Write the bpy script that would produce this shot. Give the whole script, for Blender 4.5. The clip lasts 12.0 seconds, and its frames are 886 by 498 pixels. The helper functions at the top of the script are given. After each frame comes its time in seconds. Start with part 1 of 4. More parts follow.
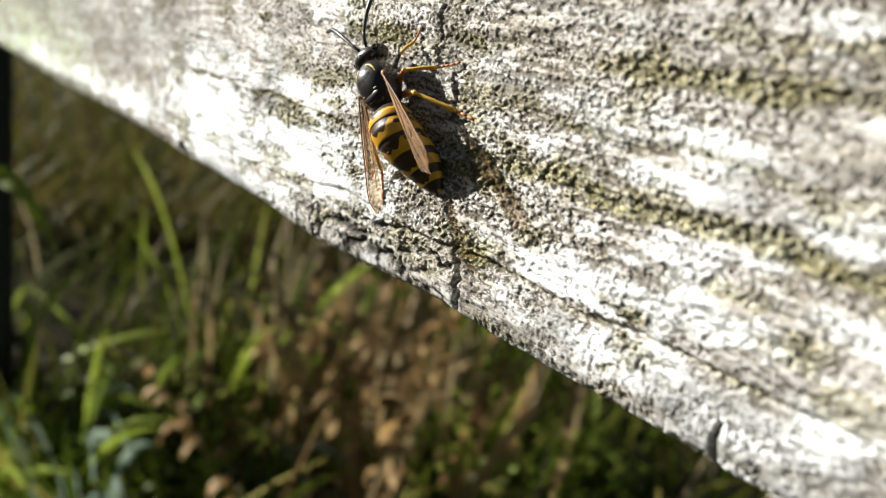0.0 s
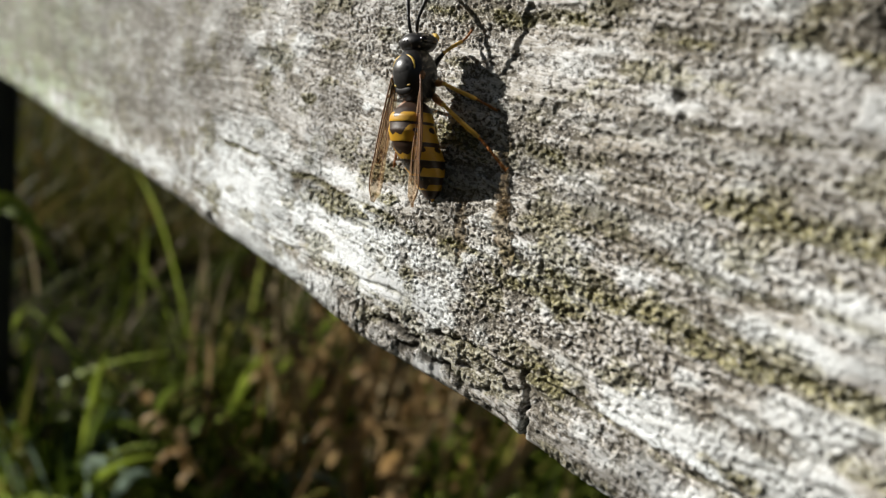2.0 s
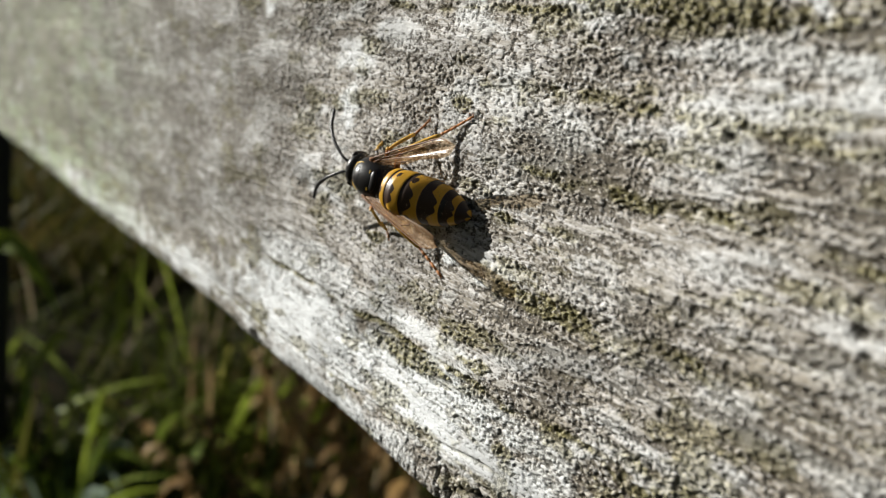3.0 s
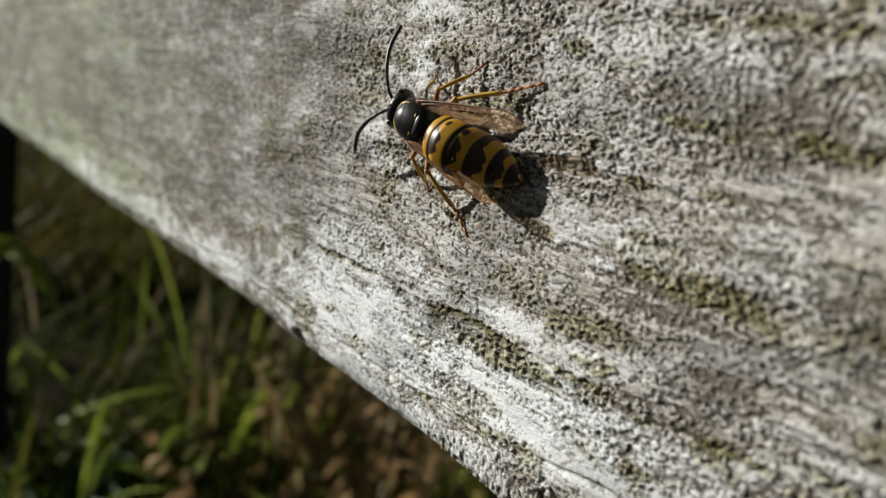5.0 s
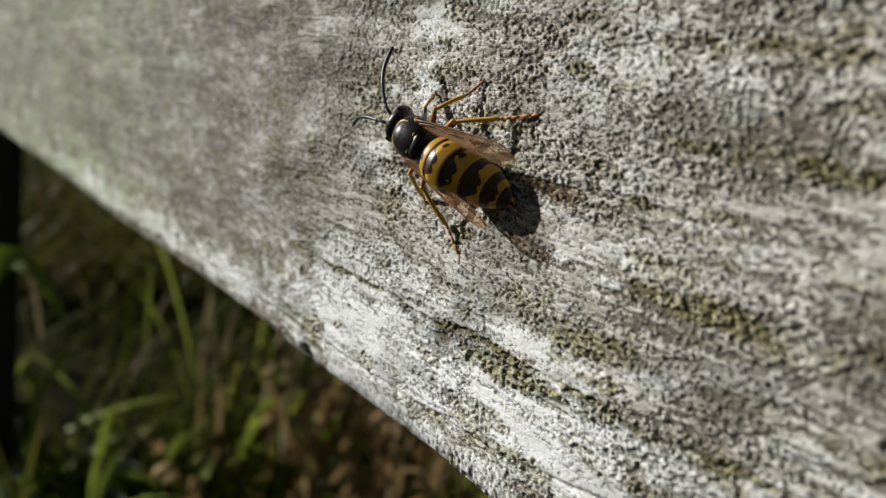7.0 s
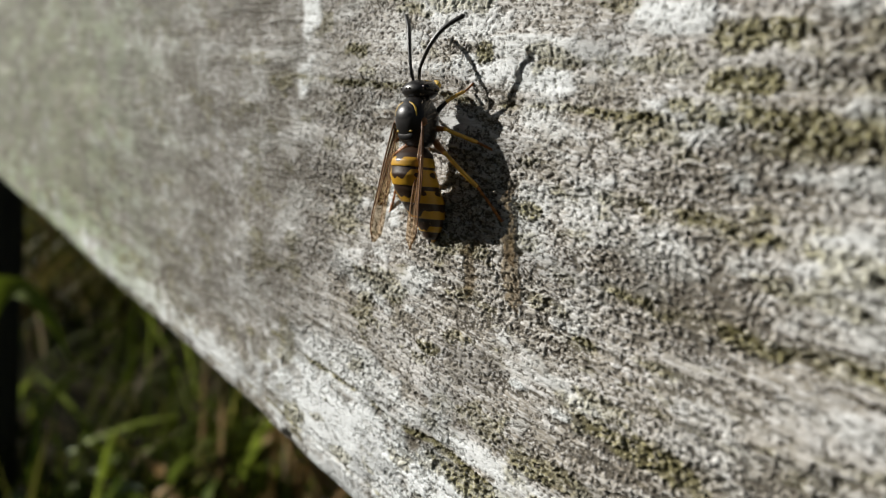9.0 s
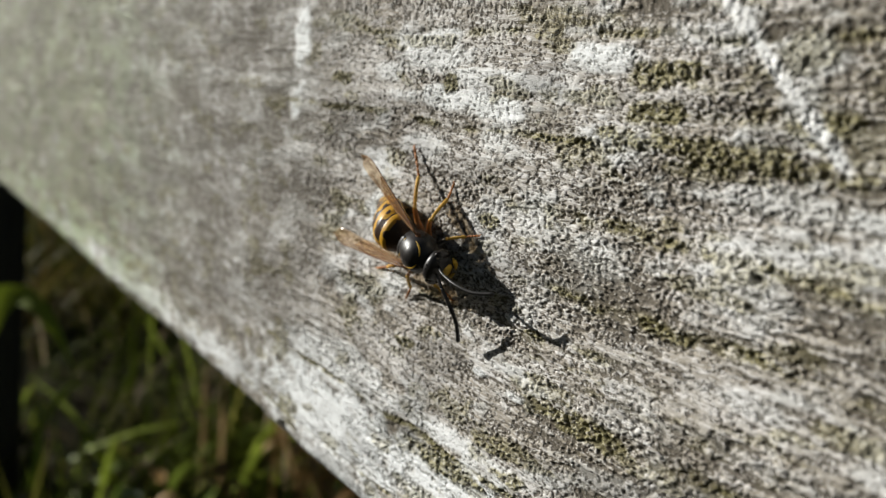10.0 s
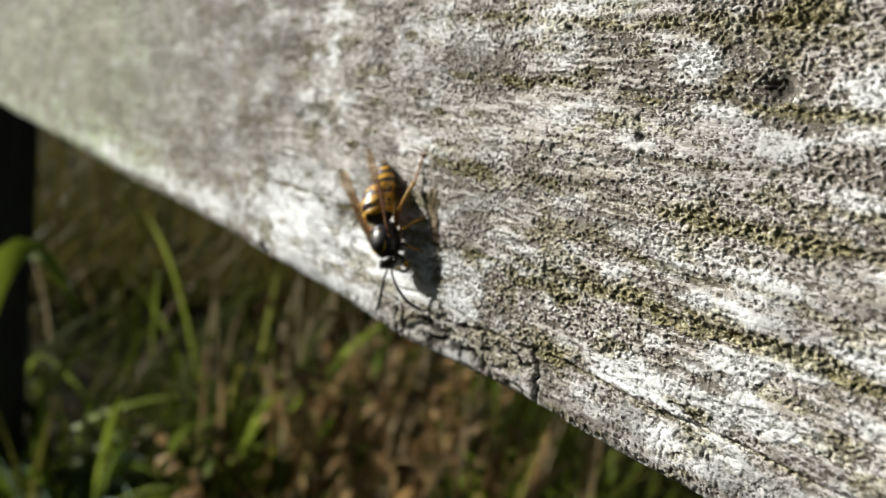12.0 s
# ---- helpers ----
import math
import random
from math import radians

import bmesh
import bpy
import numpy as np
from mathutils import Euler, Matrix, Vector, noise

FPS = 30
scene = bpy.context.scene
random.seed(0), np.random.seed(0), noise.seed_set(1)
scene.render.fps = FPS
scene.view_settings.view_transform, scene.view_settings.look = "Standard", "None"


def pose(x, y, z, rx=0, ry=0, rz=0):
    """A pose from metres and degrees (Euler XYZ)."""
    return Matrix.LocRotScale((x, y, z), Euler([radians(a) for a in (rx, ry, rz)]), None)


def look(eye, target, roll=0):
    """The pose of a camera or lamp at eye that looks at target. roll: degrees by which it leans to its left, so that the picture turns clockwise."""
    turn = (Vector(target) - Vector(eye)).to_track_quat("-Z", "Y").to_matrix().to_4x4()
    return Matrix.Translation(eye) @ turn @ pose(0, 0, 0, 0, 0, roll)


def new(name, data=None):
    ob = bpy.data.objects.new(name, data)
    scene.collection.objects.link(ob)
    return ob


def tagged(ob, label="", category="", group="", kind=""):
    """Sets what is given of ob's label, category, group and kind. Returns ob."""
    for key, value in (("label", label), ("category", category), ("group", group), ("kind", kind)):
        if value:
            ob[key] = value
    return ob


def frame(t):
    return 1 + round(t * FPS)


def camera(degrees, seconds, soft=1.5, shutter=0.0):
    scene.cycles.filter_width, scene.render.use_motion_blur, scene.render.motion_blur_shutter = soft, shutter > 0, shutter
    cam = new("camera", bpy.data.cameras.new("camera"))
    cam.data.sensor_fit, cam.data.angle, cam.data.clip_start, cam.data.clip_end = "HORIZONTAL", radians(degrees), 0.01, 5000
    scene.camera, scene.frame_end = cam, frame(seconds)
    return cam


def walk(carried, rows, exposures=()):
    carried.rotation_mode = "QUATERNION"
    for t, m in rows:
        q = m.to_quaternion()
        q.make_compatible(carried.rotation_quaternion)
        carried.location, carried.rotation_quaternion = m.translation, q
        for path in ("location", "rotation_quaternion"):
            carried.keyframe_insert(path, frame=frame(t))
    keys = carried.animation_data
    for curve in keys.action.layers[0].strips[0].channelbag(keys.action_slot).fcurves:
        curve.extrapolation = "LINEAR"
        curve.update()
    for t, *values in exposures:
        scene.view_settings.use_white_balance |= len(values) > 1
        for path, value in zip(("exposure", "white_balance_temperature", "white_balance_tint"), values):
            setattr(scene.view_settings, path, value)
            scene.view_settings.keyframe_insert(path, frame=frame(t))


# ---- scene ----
# ------------------------------------------------------------ camera
cam = camera(70.93, 12.0, soft=1.15)
cam.data.dof.use_dof = True
cam.data.dof.focus_distance = 0.047
cam.data.dof.aperture_fstop = 27.0

walk(cam, [
    (0.0, pose(0.02991, -0.03365, 0.57200, 73.179, -11.070, 46.386)),
    (0.2, pose(0.02835, -0.03407, 0.57281, 73.696, -11.600, 46.347)),
    (0.5, pose(0.02716, -0.03453, 0.57427, 74.482, -11.964, 46.209)),
    (0.8, pose(0.02450, -0.03420, 0.57662, 74.336, -11.201, 46.118)),
    (1.0, pose(0.02208, -0.03572, 0.57599, 74.388, -11.163, 46.124)),
    (1.2, pose(0.02131, -0.03825, 0.57389, 75.468, -12.357, 46.265)),
    (1.5, pose(0.02271, -0.03646, 0.57559, 75.228, -12.101, 46.420)),
    (1.8, pose(0.02357, -0.03530, 0.57510, 75.388, -12.328, 46.205)),
    (2.0, pose(0.02199, -0.03433, 0.57689, 75.010, -11.662, 46.464)),
    (2.3, pose(0.01939, -0.03403, 0.58134, 74.863, -10.973, 46.221)),
    (2.5, pose(0.01859, -0.03305, 0.58276, 74.901, -10.796, 45.943)),
    (2.8, pose(0.01372, -0.03414, 0.58690, 74.580, -9.658, 45.955)),
    (3.0, pose(0.00995, -0.03607, 0.58621, 75.971, -10.707, 45.691)),
    (3.2, pose(0.00781, -0.03636, 0.58477, 76.625, -11.140, 45.706)),
    (3.5, pose(0.00355, -0.03718, 0.58283, 76.352, -10.659, 45.904)),
    (3.7, pose(0.00140, -0.03531, 0.58186, 76.975, -11.288, 45.918)),
    (5.3, pose(0.00005, -0.03483, 0.58054, 76.991, -10.547, 45.965)),
    (5.5, pose(0.00002, -0.03476, 0.58076, 76.765, -10.223, 46.076)),
    (6.0, pose(0.00000, -0.03500, 0.58000, 77.062, -10.420, 46.058)),
    (6.5, pose(-0.00015, -0.03489, 0.58107, 76.964, -9.978, 46.120)),
    (6.7, pose(-0.00020, -0.03518, 0.58144, 77.232, -10.064, 46.047)),
    (8.3, pose(0.00153, -0.03564, 0.58205, 77.495, -9.926, 46.288)),
    (8.5, pose(0.00144, -0.03544, 0.58285, 77.071, -9.285, 46.347)),
    (8.8, pose(0.00074, -0.03528, 0.58638, 78.223, -9.737, 46.288)),
    (9.0, pose(0.00165, -0.03502, 0.59091, 78.286, -9.377, 46.120)),
    (9.2, pose(0.00254, -0.03513, 0.59291, 78.170, -9.077, 46.132)),
    (9.5, pose(0.00139, -0.03549, 0.59455, 78.787, -9.053, 46.128)),
    (9.8, pose(0.00401, -0.03590, 0.59386, 79.375, -9.569, 45.838)),
    (10.0, pose(0.00784, -0.03799, 0.59251, 78.909, -9.080, 46.091)),
    (10.2, pose(0.01205, -0.04001, 0.59126, 79.082, -9.310, 46.191)),
    (10.5, pose(0.01673, -0.03860, 0.58927, 78.674, -9.239, 46.286)),
    (10.8, pose(0.01908, -0.03826, 0.58751, 78.218, -8.840, 46.251)),
    (11.0, pose(0.02086, -0.03926, 0.58495, 78.343, -9.219, 46.391)),
    (11.2, pose(0.02235, -0.04051, 0.58376, 78.412, -9.465, 46.389)),
    (11.5, pose(0.02642, -0.04421, 0.58054, 78.729, -9.983, 46.526)),
    (11.8, pose(0.02909, -0.04516, 0.57847, 78.529, -10.137, 46.574)),
    (12.0, pose(0.03036, -0.04506, 0.57718, 78.548, -10.209, 46.627)),
], exposures=[(0.0, 1.3), (0.5, 0.92), (1.2, 0.62), (2.5, 0.55), (3.5, 0.37), (6.0, 0.14), (9.0, 0.27), (10.0, 0.27), (11.0, 0.32), (11.5, 0.40), (12.0, 0.68)])

# ------------------------------------------------------------ daylight
RAIL_Z = 0.58                      # height of the rail's origin above the soil
SUN_WAY = Vector((1.6, 1.0, -0.64)).normalized()

world = bpy.data.worlds.new("sky")
scene.world = world
world.use_nodes = True
wn = world.node_tree
sky = wn.nodes.new("ShaderNodeTexSky")
sky.sky_type = "NISHITA"
sky.sun_disc = False
sky.sun_elevation = math.asin(-SUN_WAY.z)
sky.sun_rotation = math.atan2(-SUN_WAY.x, -SUN_WAY.y)
wn.links.new(sky.outputs[0], wn.nodes["Background"].inputs[0])
wn.nodes["Background"].inputs[1].default_value = 0.018

sun_data = bpy.data.lights.new("sun", "SUN")
sun_data.energy = 5.0
sun_data.angle = radians(0.6)
sun_data.color = (1.0, 0.985, 0.93)
sun = new("sun", sun_data)
sun.matrix_world = look(Vector((0, 0, 5)) - SUN_WAY * 5, (0, 0, 5))


# ------------------------------------------------------------ material helpers
class Nodes:
    """A small builder for node materials."""

    def __init__(self, name):
        self.mat = bpy.data.materials.new(name)
        self.mat.use_nodes = True
        self.tree = self.mat.node_tree
        self.bsdf = self.tree.nodes["Principled BSDF"]
        self.coord = self.tree.nodes.new("ShaderNodeTexCoord")

    def node(self, kind, **inputs):
        n = self.tree.nodes.new(kind)
        for key, value in inputs.items():
            self.put(n.inputs[key.replace("_", " ")], value)
        return n

    def put(self, socket, value):
        if isinstance(value, bpy.types.NodeSocket):
            self.tree.links.new(value, socket)
        else:
            socket.default_value = value

    def space(self, sx, sy, sz, out="Object"):
        m = self.node("ShaderNodeMapping")
        self.put(m.inputs["Vector"], self.coord.outputs[out])
        m.inputs["Scale"].default_value = (sx, sy, sz)
        return m.outputs[0]

    def noise(self, vector, scale=1.0, detail=3.0, rough=0.55, warp=0.0):
        n = self.node("ShaderNodeTexNoise", Vector=vector, Scale=scale, Detail=detail, Roughness=rough, Distortion=warp)
        return n.outputs["Fac"]

    def ramp(self, fac, low, high):
        n = self.node("ShaderNodeMapRange")
        n.interpolation_type = "SMOOTHSTEP"
        for key, value in (("Value", fac), ("From Min", low), ("From Max", high)):
            self.put(n.inputs[key], value)
        return n.outputs[0]

    def math(self, op, a, b=0.0):
        n = self.tree.nodes.new("ShaderNodeMath")
        n.operation = op
        n.use_clamp = False
        self.put(n.inputs[0], a)
        self.put(n.inputs[1], b)
        return n.outputs[0]

    def mix(self, fac, a, b):
        n = self.tree.nodes.new("ShaderNodeMix")
        n.data_type = "RGBA"
        for index, value in ((0, fac), (6, a), (7, b)):
            if isinstance(value, tuple) and len(value) == 3:
                value = (*value, 1.0)
            self.put(n.inputs[index], value)
        return n.outputs[2]

    def attribute(self, name):
        n = self.tree.nodes.new("ShaderNodeAttribute")
        n.attribute_name = name
        return n

    def bump(self, height, strength, distance):
        n = self.node("ShaderNodeBump", Height=height, Strength=strength, Distance=distance)
        self.put(self.bsdf.inputs["Normal"], n.outputs[0])

    def set(self, **inputs):
        for key, value in inputs.items():
            if isinstance(value, tuple) and len(value) == 3:
                value = (*value, 1.0)
            self.put(self.bsdf.inputs[key.replace("_", " ")], value)
        return self


# ------------------------------------------------------------ materials
def wood_material():
    n = Nodes("weathered_wood")
    stains_and_shade = n.attribute("stains_and_shade")
    eaten = n.attribute("eaten").outputs["Fac"]
    split = n.node("ShaderNodeSeparateColor")
    n.put(split.inputs[0], stains_and_shade.outputs["Color"])
    white, moss, dark = split.outputs[0], split.outputs[1], split.outputs[2]
    pore = stains_and_shade.outputs["Alpha"]
    fibre = n.noise(n.space(700, 3000, 4600), 1.0, 3, 0.6, 1.2)
    speck = n.noise(n.space(2000, 2400, 2400), 1.0, 3, 0.6, 1.6)
    curl = n.noise(n.space(3300, 1500, 4200), 1.0, 2, 0.5, 2.2)
    patch = n.noise(n.space(110, 300, 260), 1.0, 4, 0.6)
    blotch = n.noise(n.space(240, 400, 420), 1.0, 5, 0.68, 0.7)
    # bare wood: beige-brown where eaten, silvery on the raised fibres
    base = n.mix(n.ramp(patch, 0.35, 0.65), (0.38, 0.345, 0.295), (0.53, 0.505, 0.47))
    base = n.mix(n.math("MULTIPLY", eaten, 0.5), base, (0.37, 0.315, 0.235))
    pale = n.math("MULTIPLY", n.ramp(fibre, 0.46, 0.60), n.math("SUBTRACT", 0.85, n.math("MULTIPLY", eaten, 0.3)))
    base = n.mix(pale, base, (0.82, 0.80, 0.785))
    base = n.mix(n.math("MULTIPLY", n.ramp(blotch, 0.53, 0.66), 0.45), base, (0.80, 0.79, 0.765))
    base = n.mix(n.math("MULTIPLY", n.ramp(blotch, 0.49, 0.34), 0.65), base, (0.25, 0.22, 0.165))
    lichen = n.math("MULTIPLY", white, n.math("ADD", n.math("MULTIPLY", n.ramp(speck, 0.28, 0.5), 0.4), 0.62))
    base = n.mix(lichen, base, (0.87, 0.89, 0.89))
    place = n.node("ShaderNodeSeparateXYZ", Vector=n.coord.outputs["Object"])
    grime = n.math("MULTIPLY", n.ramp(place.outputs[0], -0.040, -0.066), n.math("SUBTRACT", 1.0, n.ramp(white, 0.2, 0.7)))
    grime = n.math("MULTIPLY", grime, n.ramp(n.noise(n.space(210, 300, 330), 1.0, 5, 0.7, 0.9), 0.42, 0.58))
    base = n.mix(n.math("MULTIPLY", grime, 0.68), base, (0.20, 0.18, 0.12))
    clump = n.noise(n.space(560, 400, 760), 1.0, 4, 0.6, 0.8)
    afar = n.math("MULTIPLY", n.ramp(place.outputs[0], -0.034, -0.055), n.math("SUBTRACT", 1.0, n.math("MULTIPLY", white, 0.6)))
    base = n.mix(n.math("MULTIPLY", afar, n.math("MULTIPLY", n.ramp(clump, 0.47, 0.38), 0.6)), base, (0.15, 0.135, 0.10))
    base = n.mix(n.math("MULTIPLY", afar, n.math("MULTIPLY", n.ramp(clump, 0.55, 0.65), 0.6)), base, (0.74, 0.73, 0.70))
    film = n.math("MULTIPLY", n.ramp(place.outputs[0], -0.070, -0.125), n.ramp(patch, 0.3, 0.6))
    base = n.mix(n.math("MULTIPLY", film, 0.85), base, (0.33, 0.40, 0.22))
    algae = n.math("MULTIPLY", n.ramp(moss, 0.1, 0.8), n.ramp(speck, 0.30, 0.54))
    base = n.mix(n.math("MULTIPLY", algae, 0.72), base, (0.33, 0.295, 0.10))
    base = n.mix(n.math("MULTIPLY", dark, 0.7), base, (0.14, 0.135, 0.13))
    # worm-like gaps between the fibres, coloured dark for shade as well as dirt
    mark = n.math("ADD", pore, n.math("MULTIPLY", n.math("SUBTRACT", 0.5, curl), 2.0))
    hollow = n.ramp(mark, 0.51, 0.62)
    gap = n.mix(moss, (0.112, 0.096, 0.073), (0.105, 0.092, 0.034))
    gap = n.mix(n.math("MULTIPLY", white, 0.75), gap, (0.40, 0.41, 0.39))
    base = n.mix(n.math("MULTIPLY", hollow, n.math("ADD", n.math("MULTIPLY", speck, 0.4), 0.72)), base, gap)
    # small round pits with shade in their colour, scattered more thickly where the wood is eaten
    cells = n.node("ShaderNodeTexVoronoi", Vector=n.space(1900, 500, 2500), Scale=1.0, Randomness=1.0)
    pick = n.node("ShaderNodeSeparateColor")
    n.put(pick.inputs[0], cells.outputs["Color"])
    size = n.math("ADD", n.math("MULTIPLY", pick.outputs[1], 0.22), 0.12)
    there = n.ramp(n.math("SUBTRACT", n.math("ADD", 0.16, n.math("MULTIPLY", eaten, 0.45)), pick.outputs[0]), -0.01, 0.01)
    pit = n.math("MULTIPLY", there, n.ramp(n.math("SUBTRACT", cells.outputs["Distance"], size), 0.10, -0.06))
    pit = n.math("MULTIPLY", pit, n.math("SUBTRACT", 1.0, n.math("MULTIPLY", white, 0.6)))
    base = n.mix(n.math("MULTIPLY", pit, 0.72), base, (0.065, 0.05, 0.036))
    # deepest cracks and holes: shade painted in as near-black
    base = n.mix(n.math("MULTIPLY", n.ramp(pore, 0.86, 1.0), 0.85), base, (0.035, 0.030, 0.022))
    rough = n.math("ADD", n.math("MULTIPLY", fibre, 0.2), 0.68)
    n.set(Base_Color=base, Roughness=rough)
    n.bsdf.inputs["Specular IOR Level"].default_value = 0.25
    fine = n.math("ADD", n.math("MULTIPLY", fibre, 0.6), n.math("SUBTRACT", n.math("MULTIPLY", curl, 0.5), n.math("MULTIPLY", hollow, 0.6)))
    n.bump(n.math("SUBTRACT", fine, n.math("MULTIPLY", pit, 0.9)), 1.0, 0.00013)
    return n.mat


def post_material():
    n = Nodes("weathered_post_with_shade")
    grain = n.noise(n.space(220, 220, 14), 1.0, 5, 0.6, 0.5)
    blot = n.noise(n.space(9, 9, 9), 1.0, 3)
    # near-black grain puts the post's shade into the wood colour
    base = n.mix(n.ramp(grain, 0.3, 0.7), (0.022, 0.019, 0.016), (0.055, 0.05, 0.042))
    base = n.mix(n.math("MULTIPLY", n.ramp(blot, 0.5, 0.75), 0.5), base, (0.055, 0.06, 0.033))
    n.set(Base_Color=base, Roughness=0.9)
    n.bump(grain, 0.6, 0.002)
    return n.mat


def soil_material():
    n = Nodes("soil_and_litter")
    a = n.noise(n.space(9, 9, 9), 1.0, 6, 0.6)
    b = n.noise(n.space(70, 70, 70), 1.0, 4, 0.6)
    # near-black base: shade between the tufts is put into the soil colour
    base = n.mix(n.ramp(a, 0.35, 0.65), (0.028, 0.023, 0.014), (0.030, 0.034, 0.013))
    base = n.mix(n.ramp(b, 0.5, 0.75), base, (0.085, 0.058, 0.03))
    n.set(Base_Color=base, Roughness=0.95)
    n.bsdf.inputs["Specular IOR Level"].default_value = 0.05
    n.bump(b, 0.7, 0.01)
    return n.mat


def blade_material(name, low, high, dry, gloss=0.1):
    n = Nodes(name)
    info = n.node("ShaderNodeNewGeometry")
    pick = info.outputs["Random Per Island"]
    streak = n.noise(n.space(60, 60, 8), 1.0, 3)
    base = n.mix(pick, low, high)
    base = n.mix(n.ramp(n.math("FRACT", n.math("MULTIPLY", pick, 7.31)), 0.72, 0.95), base, dry)
    base = n.mix(n.math("MULTIPLY", streak, 0.3), base, dry)
    n.set(Base_Color=base, Roughness=0.5)
    n.bsdf.inputs["Specular IOR Level"].default_value = gloss
    leaf = n.node("ShaderNodeBsdfTranslucent", Color=base)
    add = n.node("ShaderNodeMixShader", Fac=0.35)
    n.put(add.inputs[1], n.bsdf.outputs[0])
    n.put(add.inputs[2], leaf.outputs[0])
    n.put(n.tree.nodes["Material Output"].inputs[0], add.outputs[0])
    return n.mat


def chitin(name, colour, rough, grain=0.25, scale=6000):
    n = Nodes(name)
    a = n.noise(n.space(scale, scale, scale), 1.0, 3)
    b = n.noise(n.space(900, 900, 900), 1.0, 2)
    dark = tuple(c * 0.6 for c in colour)
    base = n.mix(n.ramp(b, 0.3, 0.75), dark, colour)
    n.set(Base_Color=base, Roughness=n.math("ADD", n.math("MULTIPLY", a, 0.25), rough))
    n.bump(a, grain, 0.00003)
    return n.mat


def banded_material():
    n = Nodes("banded_chitin")
    mask = n.attribute("black")
    a = n.noise(n.space(5000, 5000, 5000), 1.0, 3)
    b = n.noise(n.space(700, 700, 700), 1.0, 2)
    yellow = n.mix(b, (0.42, 0.205, 0.012), (0.64, 0.36, 0.025))
    black = n.mix(b, (0.014, 0.009, 0.006), (0.055, 0.025, 0.012))
    n.set(Base_Color=n.mix(n.ramp(mask.outputs["Fac"], 0.42, 0.58), yellow, black),
          Roughness=n.math("ADD", n.math("MULTIPLY", a, 0.2), 0.32))
    n.bump(a, 0.3, 0.00003)
    return n.mat


def wing_material():
    n = Nodes("amber_wing_membrane")
    fold = n.noise(n.space(300, 2500, 2500), 1.0, 3)
    base = n.mix(fold, (0.24, 0.125, 0.055), (0.52, 0.34, 0.20))
    n.set(Base_Color=base, Roughness=0.22)
    n.bsdf.inputs["IOR"].default_value = 1.5
    n.bump(fold, 0.6, 0.00006)
    clear = n.node("ShaderNodeBsdfTransparent", Color=(0.93, 0.80, 0.62, 1.0))
    blend = n.node("ShaderNodeMixShader", Fac=n.math("ADD", n.math("MULTIPLY", fold, 0.5), 0.12))
    n.put(blend.inputs[1], clear.outputs[0])
    n.put(blend.inputs[2], n.bsdf.outputs[0])
    n.put(n.tree.nodes["Material Output"].inputs[0], blend.outputs[0])
    return n.mat


WOOD = wood_material()
POST = post_material()
SOIL = soil_material()
# greens taken near black: shade deep in the sward is in the blade colour
GREEN_SHADED = blade_material("grass_green_shaded", (0.018, 0.036, 0.003), (0.066, 0.085, 0.006), (0.10, 0.095, 0.02), 0.02)
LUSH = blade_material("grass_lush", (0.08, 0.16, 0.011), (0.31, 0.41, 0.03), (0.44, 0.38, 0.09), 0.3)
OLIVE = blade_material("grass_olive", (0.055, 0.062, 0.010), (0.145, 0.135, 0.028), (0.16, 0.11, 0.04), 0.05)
PALE = blade_material("grass_pale", (0.14, 0.215, 0.14), (0.34, 0.43, 0.35), (0.40, 0.43, 0.35), 0.6)
STRAW = blade_material("grass_straw", (0.19, 0.14, 0.07), (0.46, 0.37, 0.23), (0.20, 0.13, 0.06))
BROWN = blade_material("dry_leaf_brown", (0.18, 0.105, 0.04), (0.54, 0.38, 0.19), (0.30, 0.18, 0.065))
BLACK = chitin("black_chitin", (0.015, 0.013, 0.013), 0.27)
EYE = chitin("dark_eye", (0.018, 0.012, 0.010), 0.12, 0.1, 20000)
YELLOW = chitin("yellow_chitin", (0.75, 0.47, 0.05), 0.3)
LEG = chitin("yellow_leg_chitin", (0.82, 0.47, 0.07), 0.35)
FOOT = chitin("orange_foot_chitin", (0.46, 0.17, 0.035), 0.4)
VEIN = chitin("brown_vein", (0.20, 0.085, 0.03), 0.35)
FUZZ = chitin("pale_brown_hair", (0.20, 0.15, 0.09), 0.5)
BAND = banded_material()
WING = wing_material()


# ------------------------------------------------------------ mesh helpers
def finish(bm, name, material, smooth=True):
    bmesh.ops.recalc_face_normals(bm, faces=bm.faces)
    for f in bm.faces:
        f.smooth = smooth
    mesh = bpy.data.meshes.new(name)
    bm.to_mesh(mesh)
    bm.free()
    mesh.materials.append(material)
    return mesh


def part(name, bm, material, parent, label="", smooth=True):
    ob = new(name, finish(bm, name, material, smooth))
    ob.parent = parent
    return tagged(ob, label)


